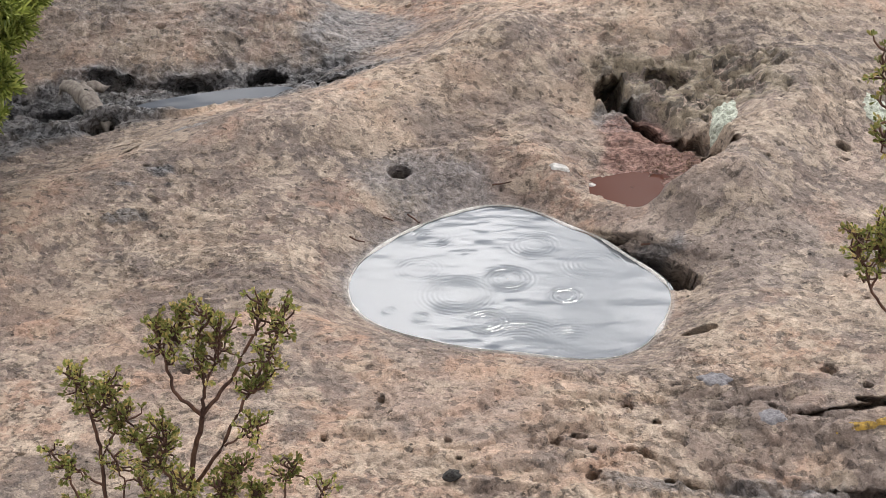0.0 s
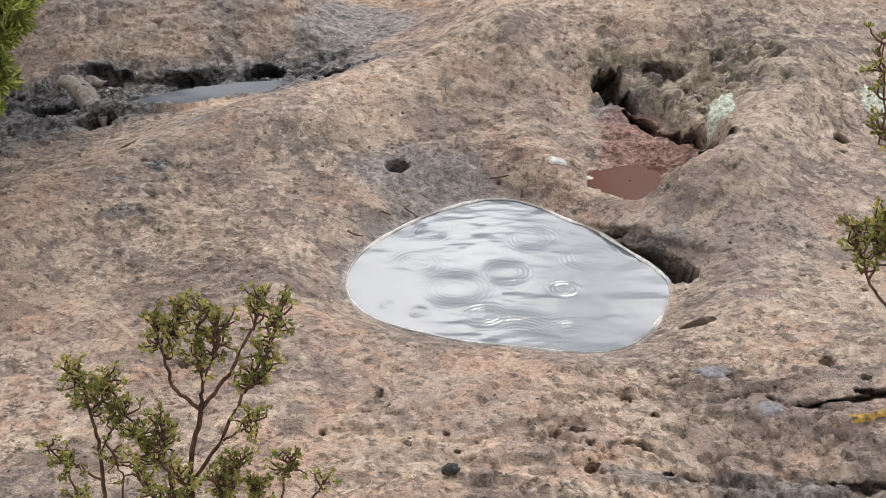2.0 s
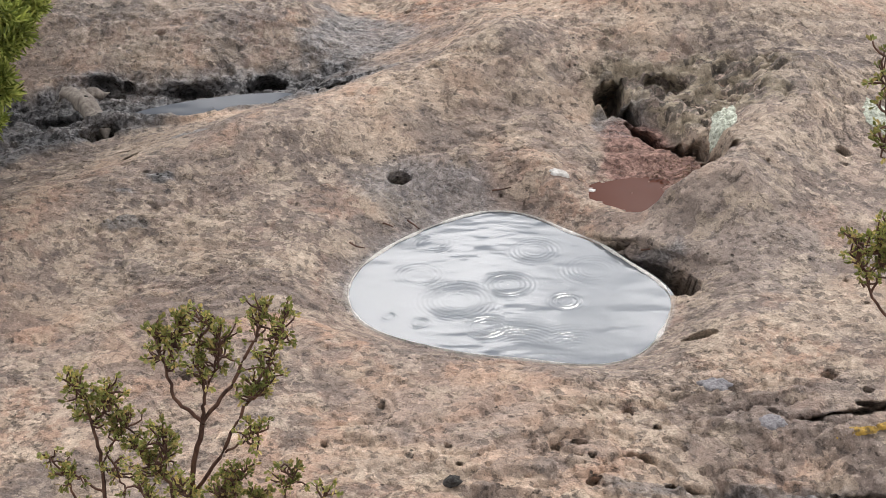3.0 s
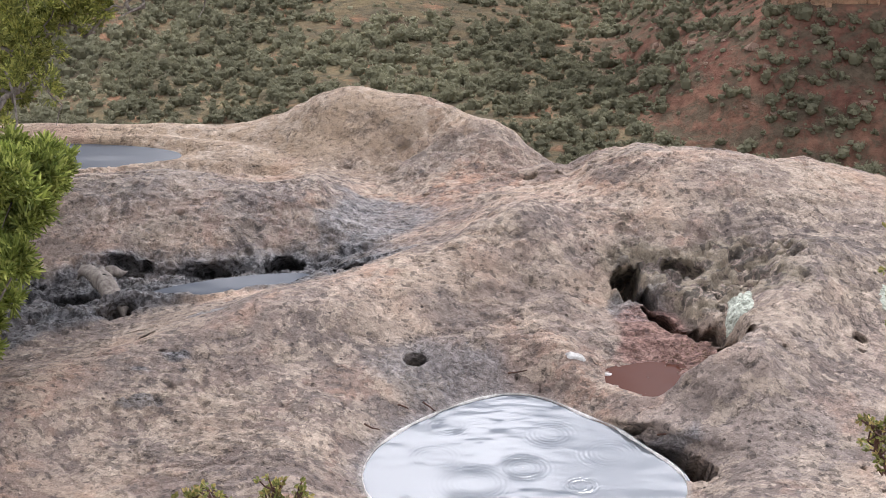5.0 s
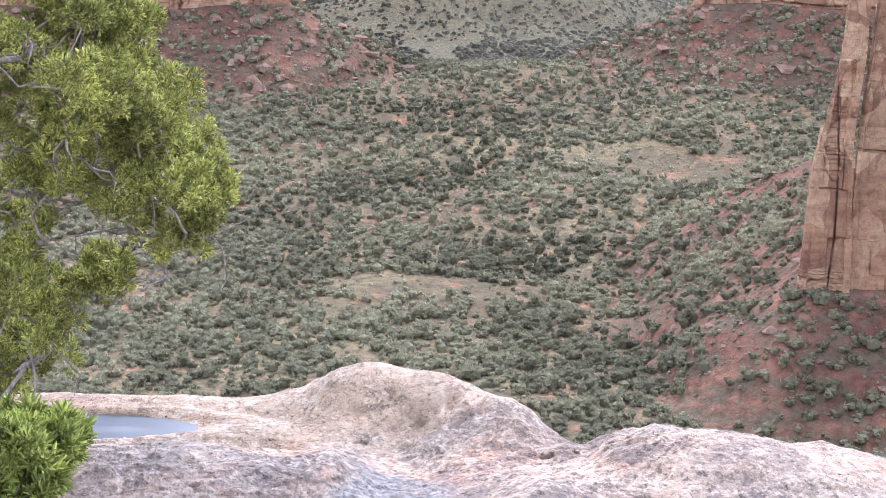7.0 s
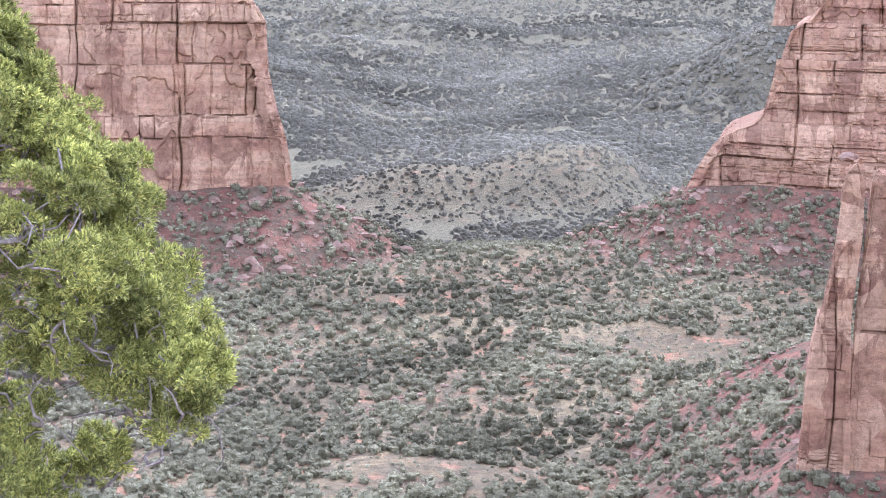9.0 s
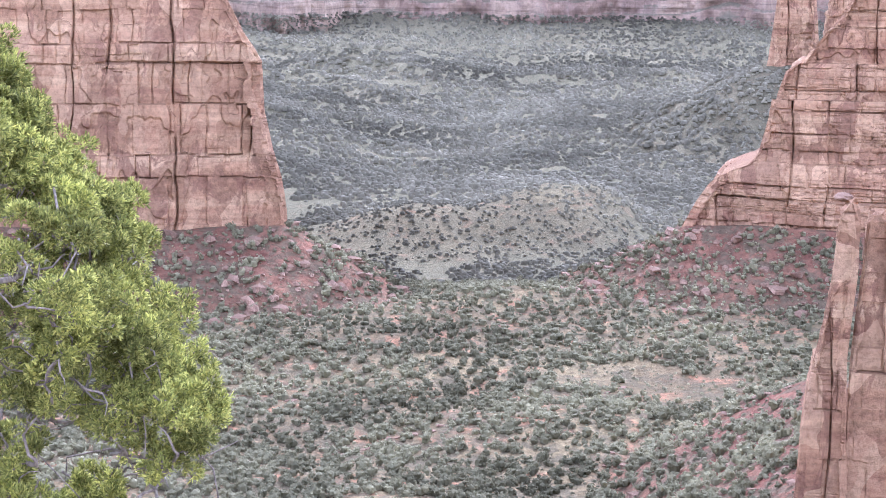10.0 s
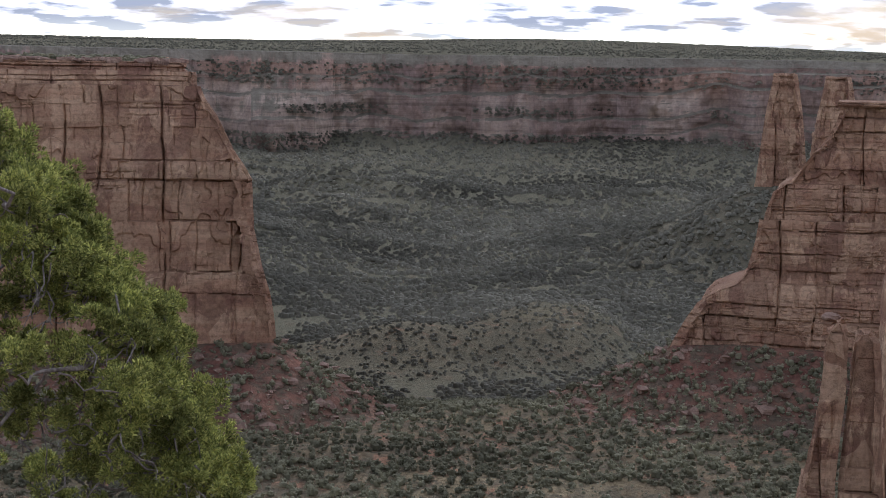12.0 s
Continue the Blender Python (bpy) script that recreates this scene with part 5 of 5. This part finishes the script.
def curve_to(a, b, rng, sag=0.0, wander=0.08, n=7):
    a, b = np.array(a, float), np.array(b, float)
    t = np.linspace(0, 1, n)[:, None]
    p = a + (b - a) * t
    ln = np.linalg.norm(b - a)
    off = np.cumsum(rng.normal(size=(n, 3)), 0) * wander * ln / n ** 0.5
    p = p + off * np.sin(np.pi * t) + np.array([0, 0, -1.0]) * sag * ln * np.sin(np.pi * t)
    return p


def sprigs(centers, ways, rng, length, width, per, spread, tips=2):
    """Scale-leaf juniper sprigs: small forked tapered blades, pointing outwards from their twig."""
    n = len(centers) * per
    c = np.repeat(centers, per, 0) + rng.normal(size=(n, 3)) * spread
    w = np.repeat(ways, per, 0) + rng.normal(size=(n, 3)) * 0.40 + np.array([0, 0, 0.35])
    w /= np.linalg.norm(w, axis=1)[:, None]
    side = np.cross(w, rng.normal(size=(n, 3)))
    side /= np.linalg.norm(side, axis=1)[:, None]
    ln = length * rng.uniform(0.6, 1.3, (n, 1))
    V = []
    for k in range(tips):
        f = (k - (tips - 1) / 2) * 0.75
        base = c + w * ln * (0.12 * k)
        tip = base + (w + side * f) * ln * (1 - 0.12 * abs(f))
        across = np.cross(w, side) * width * 0.8 + side * width * 0.6
        V.append(np.stack([base + across, tip + across * 0.6, tip - across * 0.6, base - across], 1))
    V = np.stack(V, 1).reshape(-1, 3)
    F = np.arange(len(V)).reshape(-1, 4)
    return V, F


def crown(rng, clumps, sprig_len, sprig_w, lobes, per_lobe, radius, lobe=0.36, per=3):
    """Each clump (middle, outward way) is a cluster of small round lobes, thick with sprigs on their outer sides."""
    cs, ws = [], []
    for c, way in clumps:
        size = radius * rng.uniform(0.7, 1.25)
        d = rng.normal(size=(lobes, 3)) + np.array(way) * 0.9 + np.array([0, 0, 0.45])
        d /= np.linalg.norm(d, axis=1)[:, None]
        mid = np.array(c) + d * size * np.array([1.0, 1.0, 0.75]) * rng.uniform(0.35, 1.0, (lobes, 1))
        for k in range(lobes):
            e = rng.normal(size=(per_lobe, 3)) + d[k] * 0.8
            e /= np.linalg.norm(e, axis=1)[:, None]
            cs.append(mid[k] + e * size * lobe * rng.uniform(0.55, 1.0, (per_lobe, 1)))
            ws.append(e)
    return sprigs(np.concatenate(cs), np.concatenate(ws), rng, sprig_len, sprig_w, per, 0.003, 2)


def build_juniper():
    rng = np.random.RandomState(14)
    ob = new("juniper_tree")
    ob.location = (0, 0, 0)
    tagged(ob, "gnarled juniper tree with yellow-green scale leaves at the rock's edge", "tree")
    foot = np.array([-1.75, 4.55, -0.35])
    trunk = curve_to(foot, (-1.55, 4.55, 0.95), rng, 0, 0.14, 9)
    v, f = tube(trunk, np.linspace(0.11, 0.05, 9), 10)
    part("trunk", mesh_of("trunk", v, f, BARK_GREY), ob, "grey twisted trunk")
    hz = (0.05, 0.25, 0.37, 0.45, 0.54, 0.65, 0.74, 0.81, 0.875, 0.96, 1.02, 1.12, 1.18, 1.25, 1.345, 1.45, 1.58, 1.80)
    hx = (-0.98, -0.95, -0.88, -0.85, -0.64, -0.53, -0.46, -0.51, -0.625, -0.575, -0.66, -0.685, -0.675, -0.75, -0.835, -0.875, -1.0, -1.22)
    clumps, limbs = [], []
    seeds = []
    for k in range(320):
        z = 0.08 + 1.72 * rng.rand() ** 0.75
        xr = np.interp(z, hz, hx) - 0.082
        x = xr - (abs(rng.normal()) * 0.25, rng.uniform(0, 0.06), rng.uniform(0, 0.9))[k % 3]
        y = 4.55 + rng.normal() * 0.17
        if x > -1.72:
            seeds.append((x, y, z))
    seeds.sort(key=lambda p: (p[0] + 1.6) ** 2 + (p[1] - 4.55) ** 2)
    nodes = [tuple(p) for p in trunk[3:]]
    for x, y, z in seeds:
        xr = np.interp(z, hz, hx)
        bare_bough = 0.42 < z < 0.66 and x > -0.86 and rng.rand() < 0.62
        if not bare_bough:
            clumps.append(((x, y, z), np.array([0.75, -0.25, 0.45]) if x > xr - 0.25 else np.array([0.2, -0.6, 0.4])))
        # each clump hangs on the nearest limb farther in and not much higher
        near_end = min(nodes, key=lambda q: (q[0] - x) ** 2 + (q[1] - y) ** 2 + 1.5 * (q[2] - z + 0.08) ** 2)
        ln = math.dist(near_end, (x, y, z))
        limbs.append(tube(curve_to(near_end, (x, y, z - 0.02), rng, 0.08 * rng.rand(), 0.30, 9), np.linspace(min(0.008, 0.002 + 0.022 * ln), 0.0018, 9), 5))
        nodes.append((x, y, z - 0.02))
    for v, f in limbs:
        part("branch", mesh_of("branch", v, f, BARK_GREY), ob)
    for k in range(190):
        c, _ = clumps[rng.randint(len(clumps))]
        c = np.array(c)
        b = c + np.array([rng.normal() * 0.07 - 0.01, rng.normal() * 0.08 - 0.06, rng.normal() * 0.07 - 0.07])
        p = curve_to(c + rng.normal(size=3) * 0.03, b, rng, 0.05, 0.22, 6)
        v, f = tube(p, np.linspace(0.0034, 0.0012, 6), 4)
        part("twig", mesh_of("twig", v, f, BARK_GREY), ob)
    v, f = crown(rng, clumps, 0.0105, 0.0019, 8, 42, 0.078, 0.31, 2)
    part("crown", mesh_of("crown", v, f, LEAF_TREE, False), ob)


def build_young_juniper():
    rng = np.random.RandomState(24)
    ob = new("juniper_shrub")
    tagged(ob, "bright green young juniper shrub leaning over the rock", "shrub")
    foot = np.array([-1.05, 3.62, -0.05])
    limbs, clumps = [], []
    for k in range(40):
        z = rng.uniform(0.17, 0.56)
        xr = np.interp(z, (0.15, 0.30, 0.42, 0.50, 0.58), (-0.80, -0.755, -0.715, -0.695, -0.78)) - 0.035
        x = xr - abs(rng.normal()) * 0.09
        y = 3.55 + rng.normal() * 0.07
        clumps.append(((x, y, z), np.array([0.45, -0.5, 0.6])))
        limbs.append(tube(curve_to(foot, (x, y, z - 0.02), rng, 0, 0.12, 6), np.linspace(0.008, 0.002, 6), 5))
    for v, f in limbs:
        part("branch", mesh_of("branch", v, f, BARK_GREY), ob)
    v, f = crown(rng, clumps, 0.0190, 0.0024, 9, 22, 0.066, 0.34)
    part("crown", mesh_of("crown", v, f, LEAF_BRIGHT, False), ob)


def rosette(rng, at, way, size, count=9):
    """A tuft of small wedge-shaped leaves at a twig's end."""
    V = []
    for _ in range(count):
        d = np.array(way) + rng.normal(size=3) * 0.65
        d /= np.linalg.norm(d)
        s = np.cross(d, rng.normal(size=3))
        s /= np.linalg.norm(s)
        u = np.cross(d, s)
        ln, w = size * rng.uniform(0.7, 1.2), size * 0.24
        b = np.array(at) + rng.normal(size=3) * size * 0.15
        V.append([b, b + d * ln * 0.7 + s * w + u * w * 0.3, b + d * ln, b + d * ln * 0.7 - s * w + u * w * 0.3])
    V = np.array(V).reshape(-1, 3)
    return V, np.arange(len(V)).reshape(-1, 4)


def twiggy(name, label, stems, rng, leaf, spacing, branchlets):
    """A twiggy shrub: stems are lists of points with end radii; leafy side twigs grow along their upper parts."""
    ob = new(name)
    tagged(ob, label, "shrub")
    tubes, tufts = [], []
    for pts, r0, r1, leafy in stems:
        pts = np.array(pts, float)
        t = np.linspace(0, len(pts) - 1, 5 * len(pts))
        p = np.stack([np.interp(t, np.arange(len(pts)), pts[:, k]) for k in range(3)], 1)
        p[1:-1] += rng.normal(size=(len(p) - 2, 3)) * 0.0012
        v, f = tube(p, np.linspace(0.72 * r0, 0.75 * r1, len(p)), 7)
        part("stem", mesh_of("stem", v, f, BARK_DARK), ob)
        start = int(len(p) * (1 - leafy))
        for i in range(start, len(p)):
            if i % spacing and i < len(p) - 2:
                continue
            for _ in range(branchlets):
                d = rng.normal(size=3) * 0.6 + np.array([0, 0, 0.7])
                d /= np.linalg.norm(d)
                b = p[i] + d * rng.uniform(0.010, 0.030)
                tubes.append(tube(curve_to(p[i], b, rng, 0, 0.2, 4), np.linspace(0.0018, 0.0011, 4), 5))
                tufts.append(rosette(rng, b, d, leaf))
                if rng.rand() < 0.6:
                    tufts.append(rosette(rng, (p[i] + b) / 2, d, leaf * 0.8, 4))
    v, f = joined(tubes)
    tagged(part("twig_growth", mesh_of("twig_growth", v, f, BARK_DARK), ob, "fine dark reddish-brown side twigs"), kind="stuff")
    v, f = joined(tufts)
    tagged(part("leaves", mesh_of("leaves", v, f, LEAF_SHRUB, False), ob, "tufts of small olive-green leaves"), kind="stuff")
    return ob


def build_cliffrose():
    rng = np.random.RandomState(31)

    def stem(y, r0, r1, leafy, *xz):
        return [(xz[k], y + 0.004 * math.sin(5.0 * k + 40 * r0), xz[k + 1] * 0.98) for k in range(0, len(xz), 2)], r0, r1, leafy

    y = 2.38
    tall = [
        stem(y, 0.0062, 0.0050, 0.0, -0.336, -0.02, -0.328, 0.139, -0.317, 0.24, -0.297, 0.327),
        stem(y, 0.0046, 0.0020, 0.45, -0.297, 0.327, -0.331, 0.366, -0.346, 0.432, -0.350, 0.480),
        stem(y, 0.0042, 0.0020, 0.62, -0.297, 0.327, -0.290, 0.384, -0.298, 0.440, -0.285, 0.505),
        stem(y, 0.0046, 0.0020, 0.35, -0.297, 0.327, -0.253, 0.393, -0.214, 0.466, -0.197, 0.518),
        stem(y, 0.0048, 0.0018, 0.36, -0.330, 0.12, -0.323, 0.190, -0.273, 0.268, -0.236, 0.355, -0.205, 0.411, -0.183, 0.466, -0.172, 0.505),
        stem(y, 0.0026, 0.0014, 0.35, -0.268, 0.273, -0.243, 0.292, -0.220, 0.305),
        stem(y, 0.0028, 0.0015, 0.70, -0.290, 0.380, -0.266, 0.440, -0.264, 0.475),
        stem(y, 0.0026, 0.0014, 0.70, -0.342, 0.423, -0.323, 0.469, -0.314, 0.490),
        stem(y, 0.0024, 0.0014, 0.80, -0.236, 0.355, -0.214, 0.375, -0.205, 0.385),
    ]
    twiggy("cliffrose_shrub", "twiggy cliffrose shrub with dark reddish stems and tufted olive-green leaves", tall, rng, 0.0095, 1, 3)
    y = 2.35
    low = [
        stem(y, 0.0050, 0.0020, 0.45, -0.345, -0.02, -0.330, 0.139, -0.348, 0.241, -0.377, 0.281, -0.394, 0.315),
        stem(y, 0.0030, 0.0016, 0.75, -0.362, 0.261, -0.347, 0.299, -0.353, 0.328),
        stem(y, 0.0040, 0.0016, 0.75, -0.315, -0.02, -0.309, 0.139, -0.317, 0.210, -0.335, 0.238),
        stem(y, 0.0040, 0.0016, 0.65, -0.350, -0.02, -0.347, 0.140, -0.368, 0.191, -0.392, 0.238),
        stem(y, 0.0034, 0.0016, 0.80, -0.340, 0.02, -0.330, 0.120, -0.350, 0.195),
        stem(y, 0.0032, 0.0014, 0.55, -0.260, -0.02, -0.253, 0.178, -0.258, 0.239, -0.241, 0.262),
        stem(y, 0.0032, 0.0014, 0.35, -0.215, -0.02, -0.198, 0.136, -0.180, 0.227, -0.172, 0.262),
        stem(y, 0.0036, 0.0018, 0.10, -0.200, -0.02, -0.165, 0.136, -0.142, 0.186, -0.127, 0.216),
        stem(y, 0.0032, 0.0014, 0.60, -0.280, -0.02, -0.272, 0.138, -0.273, 0.199, -0.275, 0.230),
        stem(y, 0.0032, 0.0014, 0.65, -0.245, -0.02, -0.231, 0.137, -0.220, 0.188, -0.227, 0.210),
    ]
    twiggy("cliffrose_shrub", "low cliffrose growth with thin twigs and small green leaf tufts", low, rng, 0.0095, 1, 3)
    y = 2.37
    third = [
        stem(y, 0.0054, 0.0018, 0.42, -0.440, -0.02, -0.444, 0.142, -0.445, 0.262, -0.452, 0.340, -0.460, 0.383, -0.475, 0.405),
        stem(y, 0.0028, 0.0014, 0.70, -0.452, 0.340, -0.427, 0.359, -0.425, 0.390),
        stem(y, 0.0028, 0.0014, 0.60, -0.447, 0.262, -0.419, 0.311, -0.401, 0.334),
        stem(y, 0.0028, 0.0014, 0.30, -0.446, 0.213, -0.477, 0.243, -0.499, 0.250),
        stem(y, 0.0036, 0.0016, 0.10, -0.460, -0.02, -0.470, 0.143, -0.498, 0.244, -0.518, 0.280),
        stem(y, 0.0030, 0.0014, 0.20, -0.430, -0.02, -0.425, 0.142, -0.415, 0.212, -0.426, 0.268),
        stem(y, 0.0030, 0.0014, 0.60, -0.455, -0.02, -0.470, 0.110, -0.490, 0.180),
    ]
    twiggy("cliffrose_shrub", "slender cliffrose shrub with knobbly stems and sparse olive tufts", third, rng, 0.0095, 1, 3)
    y = 2.32
    edge = [
        stem(y, 0.0042, 0.0016, 0.35, 0.84, 0.05, 0.73, 0.38, 0.659, 0.503, 0.624, 0.557, 0.603, 0.610, 0.596, 0.643),
        stem(y, 0.0026, 0.0014, 0.60, 0.624, 0.557, 0.635, 0.601, 0.627, 0.630),
        stem(y, 0.0030, 0.0014, 0.60, 0.73, 0.38, 0.652, 0.566, 0.640, 0.627, 0.638, 0.655),
        stem(y, 0.0040, 0.0014, 0.40, 0.86, 0.05, 0.70, 0.58, 0.632, 0.752, 0.622, 0.793, 0.611, 0.91),
    ]
    twiggy("cliffrose_shrub", "slender cliffrose twigs with small olive leaf tufts", edge, rng, 0.0095, 1, 3)


build_juniper()
build_young_juniper()
build_cliffrose()

# ---- small things on the shelf ----


def shelf_at(x, y):
    return float(shelf(np.array([x]), np.array([y]))[0][0])


def flat_piece(name, label, category, cx, cy, a, b, turn, thick, mat, seed, lobes=5, rise=0.0):
    """A low crust or flake lying on the rock, with a ragged edge, following its surface."""
    rng = np.random.RandomState(seed)
    n, m = 9, 64
    t = np.linspace(0.02, 1, n)[:, None]
    ang = np.linspace(0, 2 * np.pi, m, endpoint=False)[None, :]
    edge = 1 + 0.30 * fbm(np.cos(ang) * 1.6 + seed, np.sin(ang) * 1.6, seed, 4) * 2
    u, v = a * t * edge * np.cos(ang), b * t * edge * np.sin(ang)
    c, s = math.cos(radians(turn)), math.sin(radians(turn))
    x, y = cx + u * c - v * s, cy + u * s + v * c
    z0, _ = shelf(x, y)
    body = thick * (1 - t ** 6) * (1 + 1.6 * fbm(x * 90, y * 90, seed + 3, 3)) - 0.004 * t ** 8 + rise
    ob = new(name, mesh_of(name, np.stack([x, y, z0 + body + 0.003], -1).reshape(-1, 3), grid_faces(n, m, True)[:, ::-1], mat))
    tagged(ob, label, category)
    return ob


def crustmat(name, a, c2):
    m, t, b, put, link = material(name, 0.9, 0.2)
    pos = put("ShaderNodeNewGeometry").outputs["Position"]
    f = noise_node(put, link, pos, 120, 6, 0.7)
    link(ramp(put, link, f, [(0.36, a), (0.6, c2)]), b.inputs["Base Color"])
    bump_into(put, link, b, f, 1.0, 0.006)
    return m


def build_small_things():
    green = crustmat("pale_green_lichen", (0.22, 0.23, 0.17), (0.70, 0.72, 0.60))
    yellow = crustmat("ochre_lichen", (0.16, 0.11, 0.06), (0.52, 0.33, 0.07))
    blue = crustmat("blue_grey_lichen", (0.15, 0.14, 0.145), (0.30, 0.28, 0.28))
    pale = crustmat("salt_crust", (0.5, 0.46, 0.42), (0.75, 0.72, 0.67))
    flat_piece("lichen", "crusty pale green lichen growing on the sandstone", "lichen", 0.672, 3.80, 0.032, 0.065, -12, 0.006, green, 51)
    flat_piece("lichen", "crusty pale green lichen growing on the sandstone", "lichen", 1.005, 3.83, 0.030, 0.062, 10, 0.006, green, 52)
    flat_piece("lichen", "ochre yellow lichen on a broken ledge", "lichen", 0.735, 2.728, 0.034, 0.009, 8, 0.003, yellow, 53)
    flat_piece("lichen", "ochre yellow lichen on a broken ledge", "lichen", 0.785, 2.74, 0.018, 0.007, 0, 0.003, yellow, 54)
    flat_piece("lichen", "blue-grey lichen patch on tan sandstone", "lichen", 0.60, 2.765, 0.024, 0.020, 0, 0.0008, blue, 55)
    flat_piece("lichen", "blue-grey lichen patch on tan sandstone", "lichen", 0.52, 2.87, 0.030, 0.020, 0, 0.0008, blue, 56)
    flat_piece("mineral_crust", "white dried crust beside the red pocket", "crust", 0.315, 3.675, 0.022, 0.010, 0, 0.001, pale, 57)
    flat_piece("mineral_crust", "white dried crust beside the red pocket", "crust", 0.385, 3.655, 0.012, 0.007, 20, 0.001, pale, 58)
    # the pale waterline round the pool
    cx, cy, terms = POOL
    a = np.linspace(0, 2 * np.pi, 420, endpoint=False)
    rr = terms[0] + sum(terms[2 * k - 1] * np.cos(k * a) + terms[2 * k] * np.sin(k * a) for k in range(1, 9))
    w = np.clip(0.002 + 0.007 * fbm(np.cos(a) * 4, np.sin(a) * 4, 97, 4), 0.0004, 0.0045)
    rows = [np.stack([cx + (rr + o * w) * np.cos(a), cy + (rr + o * w) * np.sin(a), np.full(a.shape, hgt)], -1) for o, hgt in ((-1.2, 0.0004), (-0.4, 0.0030), (0.5, 0.0032), (1.3, 0.0))]
    ob = new("mineral_crust", mesh_of("mineral_crust", np.concatenate(rows), grid_faces(4, 420, True)[:, ::-1], pale))
    tagged(ob, "thin white mineral line along the pool's shore", "crust")
    # pale grit washed over the silt of the red pocket
    rng = np.random.RandomState(66)
    grit = []
    for _ in range(170):
        x, y = rng.uniform(0.50, 0.635), rng.uniform(3.60, 3.80)
        if oval_edge(x, y, 0.575, 3.69, 0.075, 0.10, -30) > 1.0:
            continue
        v, f = blob(3, 5, rng, 0.4)
        size = 0.0016 + 0.0035 * rng.rand() ** 3
        grit.append((v * np.array([size, size, size * 0.6]) + np.array([x, y, shelf_at(x, y) + 0.006]), f))
    v, f = joined(grit)
    tagged(new("grit", mesh_of("grit", v, f, PALE_STONE, False)), "pale sandstone grit on red silt", "grit", kind="stuff")
    # a dark loose stone
    rng = np.random.RandomState(61)
    v, f = blob(6, 9, rng, 0.5)
    x, y = 0.064, 2.574
    v = v * np.array([0.015, 0.011, 0.009]) + np.array([x, y, shelf_at(x, y) + 0.010])
    dark = crustmat("dark_stone_and_hole", (0.02, 0.018, 0.017), (0.07, 0.065, 0.06))
    tagged(new("stone", mesh_of("stone", v, f, dark, False)), "small dark loose stone on the rock", "stone")
    # sticks
    for k, (x0, y0, x1, y1) in enumerate(((0.175, 3.662, 0.215, 3.665), (0.0, 3.555, 0.025, 3.535), (-0.115, 3.45, -0.085, 3.448), (-0.05, 3.53, -0.03, 3.528), (0.455, 3.41, 0.53, 3.385))):
        p = curve_to((x0, y0, shelf_at(x0, y0) + 0.008), (x1, y1, shelf_at(x1, y1) + 0.008), np.random.RandomState(70 + k), 0, 0.08, 6)
        v, f = tube(p, np.linspace(0.0020, 0.0012, 6), 6)
        tagged(new("stick", mesh_of("stick", v, f, BARK_DARK)), "short dark dead stick lying on the rock", "stick", group="sticks on the rock")
    # driftwood: a bleached forked root with a knot hole
    rng = np.random.RandomState(81)
    base = shelf_at(-0.72, 4.08)
    pts = [(-0.79, 4.125, base + 0.030), (-0.755, 4.115, base + 0.045), (-0.715, 4.075, base + 0.045), (-0.68, 4.00, base + 0.030), (-0.65, 3.945, base + 0.012)]
    t = np.linspace(0, 4, 30)
    p = np.stack([np.interp(t, np.arange(5), np.array(pts)[:, k]) for k in range(3)], 1)
    p[1:-1] = (p[:-2] + 2 * p[1:-1] + p[2:]) / 4
    wide = np.interp(t, (0, 0.25, 1, 1.8, 3, 3.8, 4), (0.001, 0.007, 0.015, 0.026, 0.018, 0.010, 0.001))
    ob = new("driftwood")
    tagged(ob, "weathered grey driftwood root lying in the wet hollow", "driftwood")

    def worn(p, wide, segs, seed):
        v, f = tube(p, wide, segs)
        return v + 0.011 * np.stack([fbm(v[:, 0] * 38, v[:, 2] * 38 + v[:, 1] * 26, seed + k, 4) for k in range(3)], 1), f

    v, f = worn(p, wide, 18, 83)
    part("root", mesh_of("root", v, f, BARK_GREY), ob)
    v, f = worn(curve_to((-0.722, 4.085, base + 0.042), (-0.668, 4.140, base + 0.034), rng, -0.1, 0.1, 12), np.interp(np.linspace(0, 1, 12), (0, 0.15, 0.85, 1), (0.004, 0.017, 0.010, 0.001)), 14, 87)
    part("fork", mesh_of("fork", v, f, BARK_GREY), ob)
    # the knot hole is a solid dark blob, its shade put into the colour
    v, f = blob(5, 9, rng, 0.2)
    part("knot_hole_shade", mesh_of("knot_hole_shade", v * np.array([0.010, 0.006, 0.008]) + np.array([-0.708, 4.058, base + 0.058]), f, dark), ob, "dark blob for the shade in a knot hole")


build_small_things()
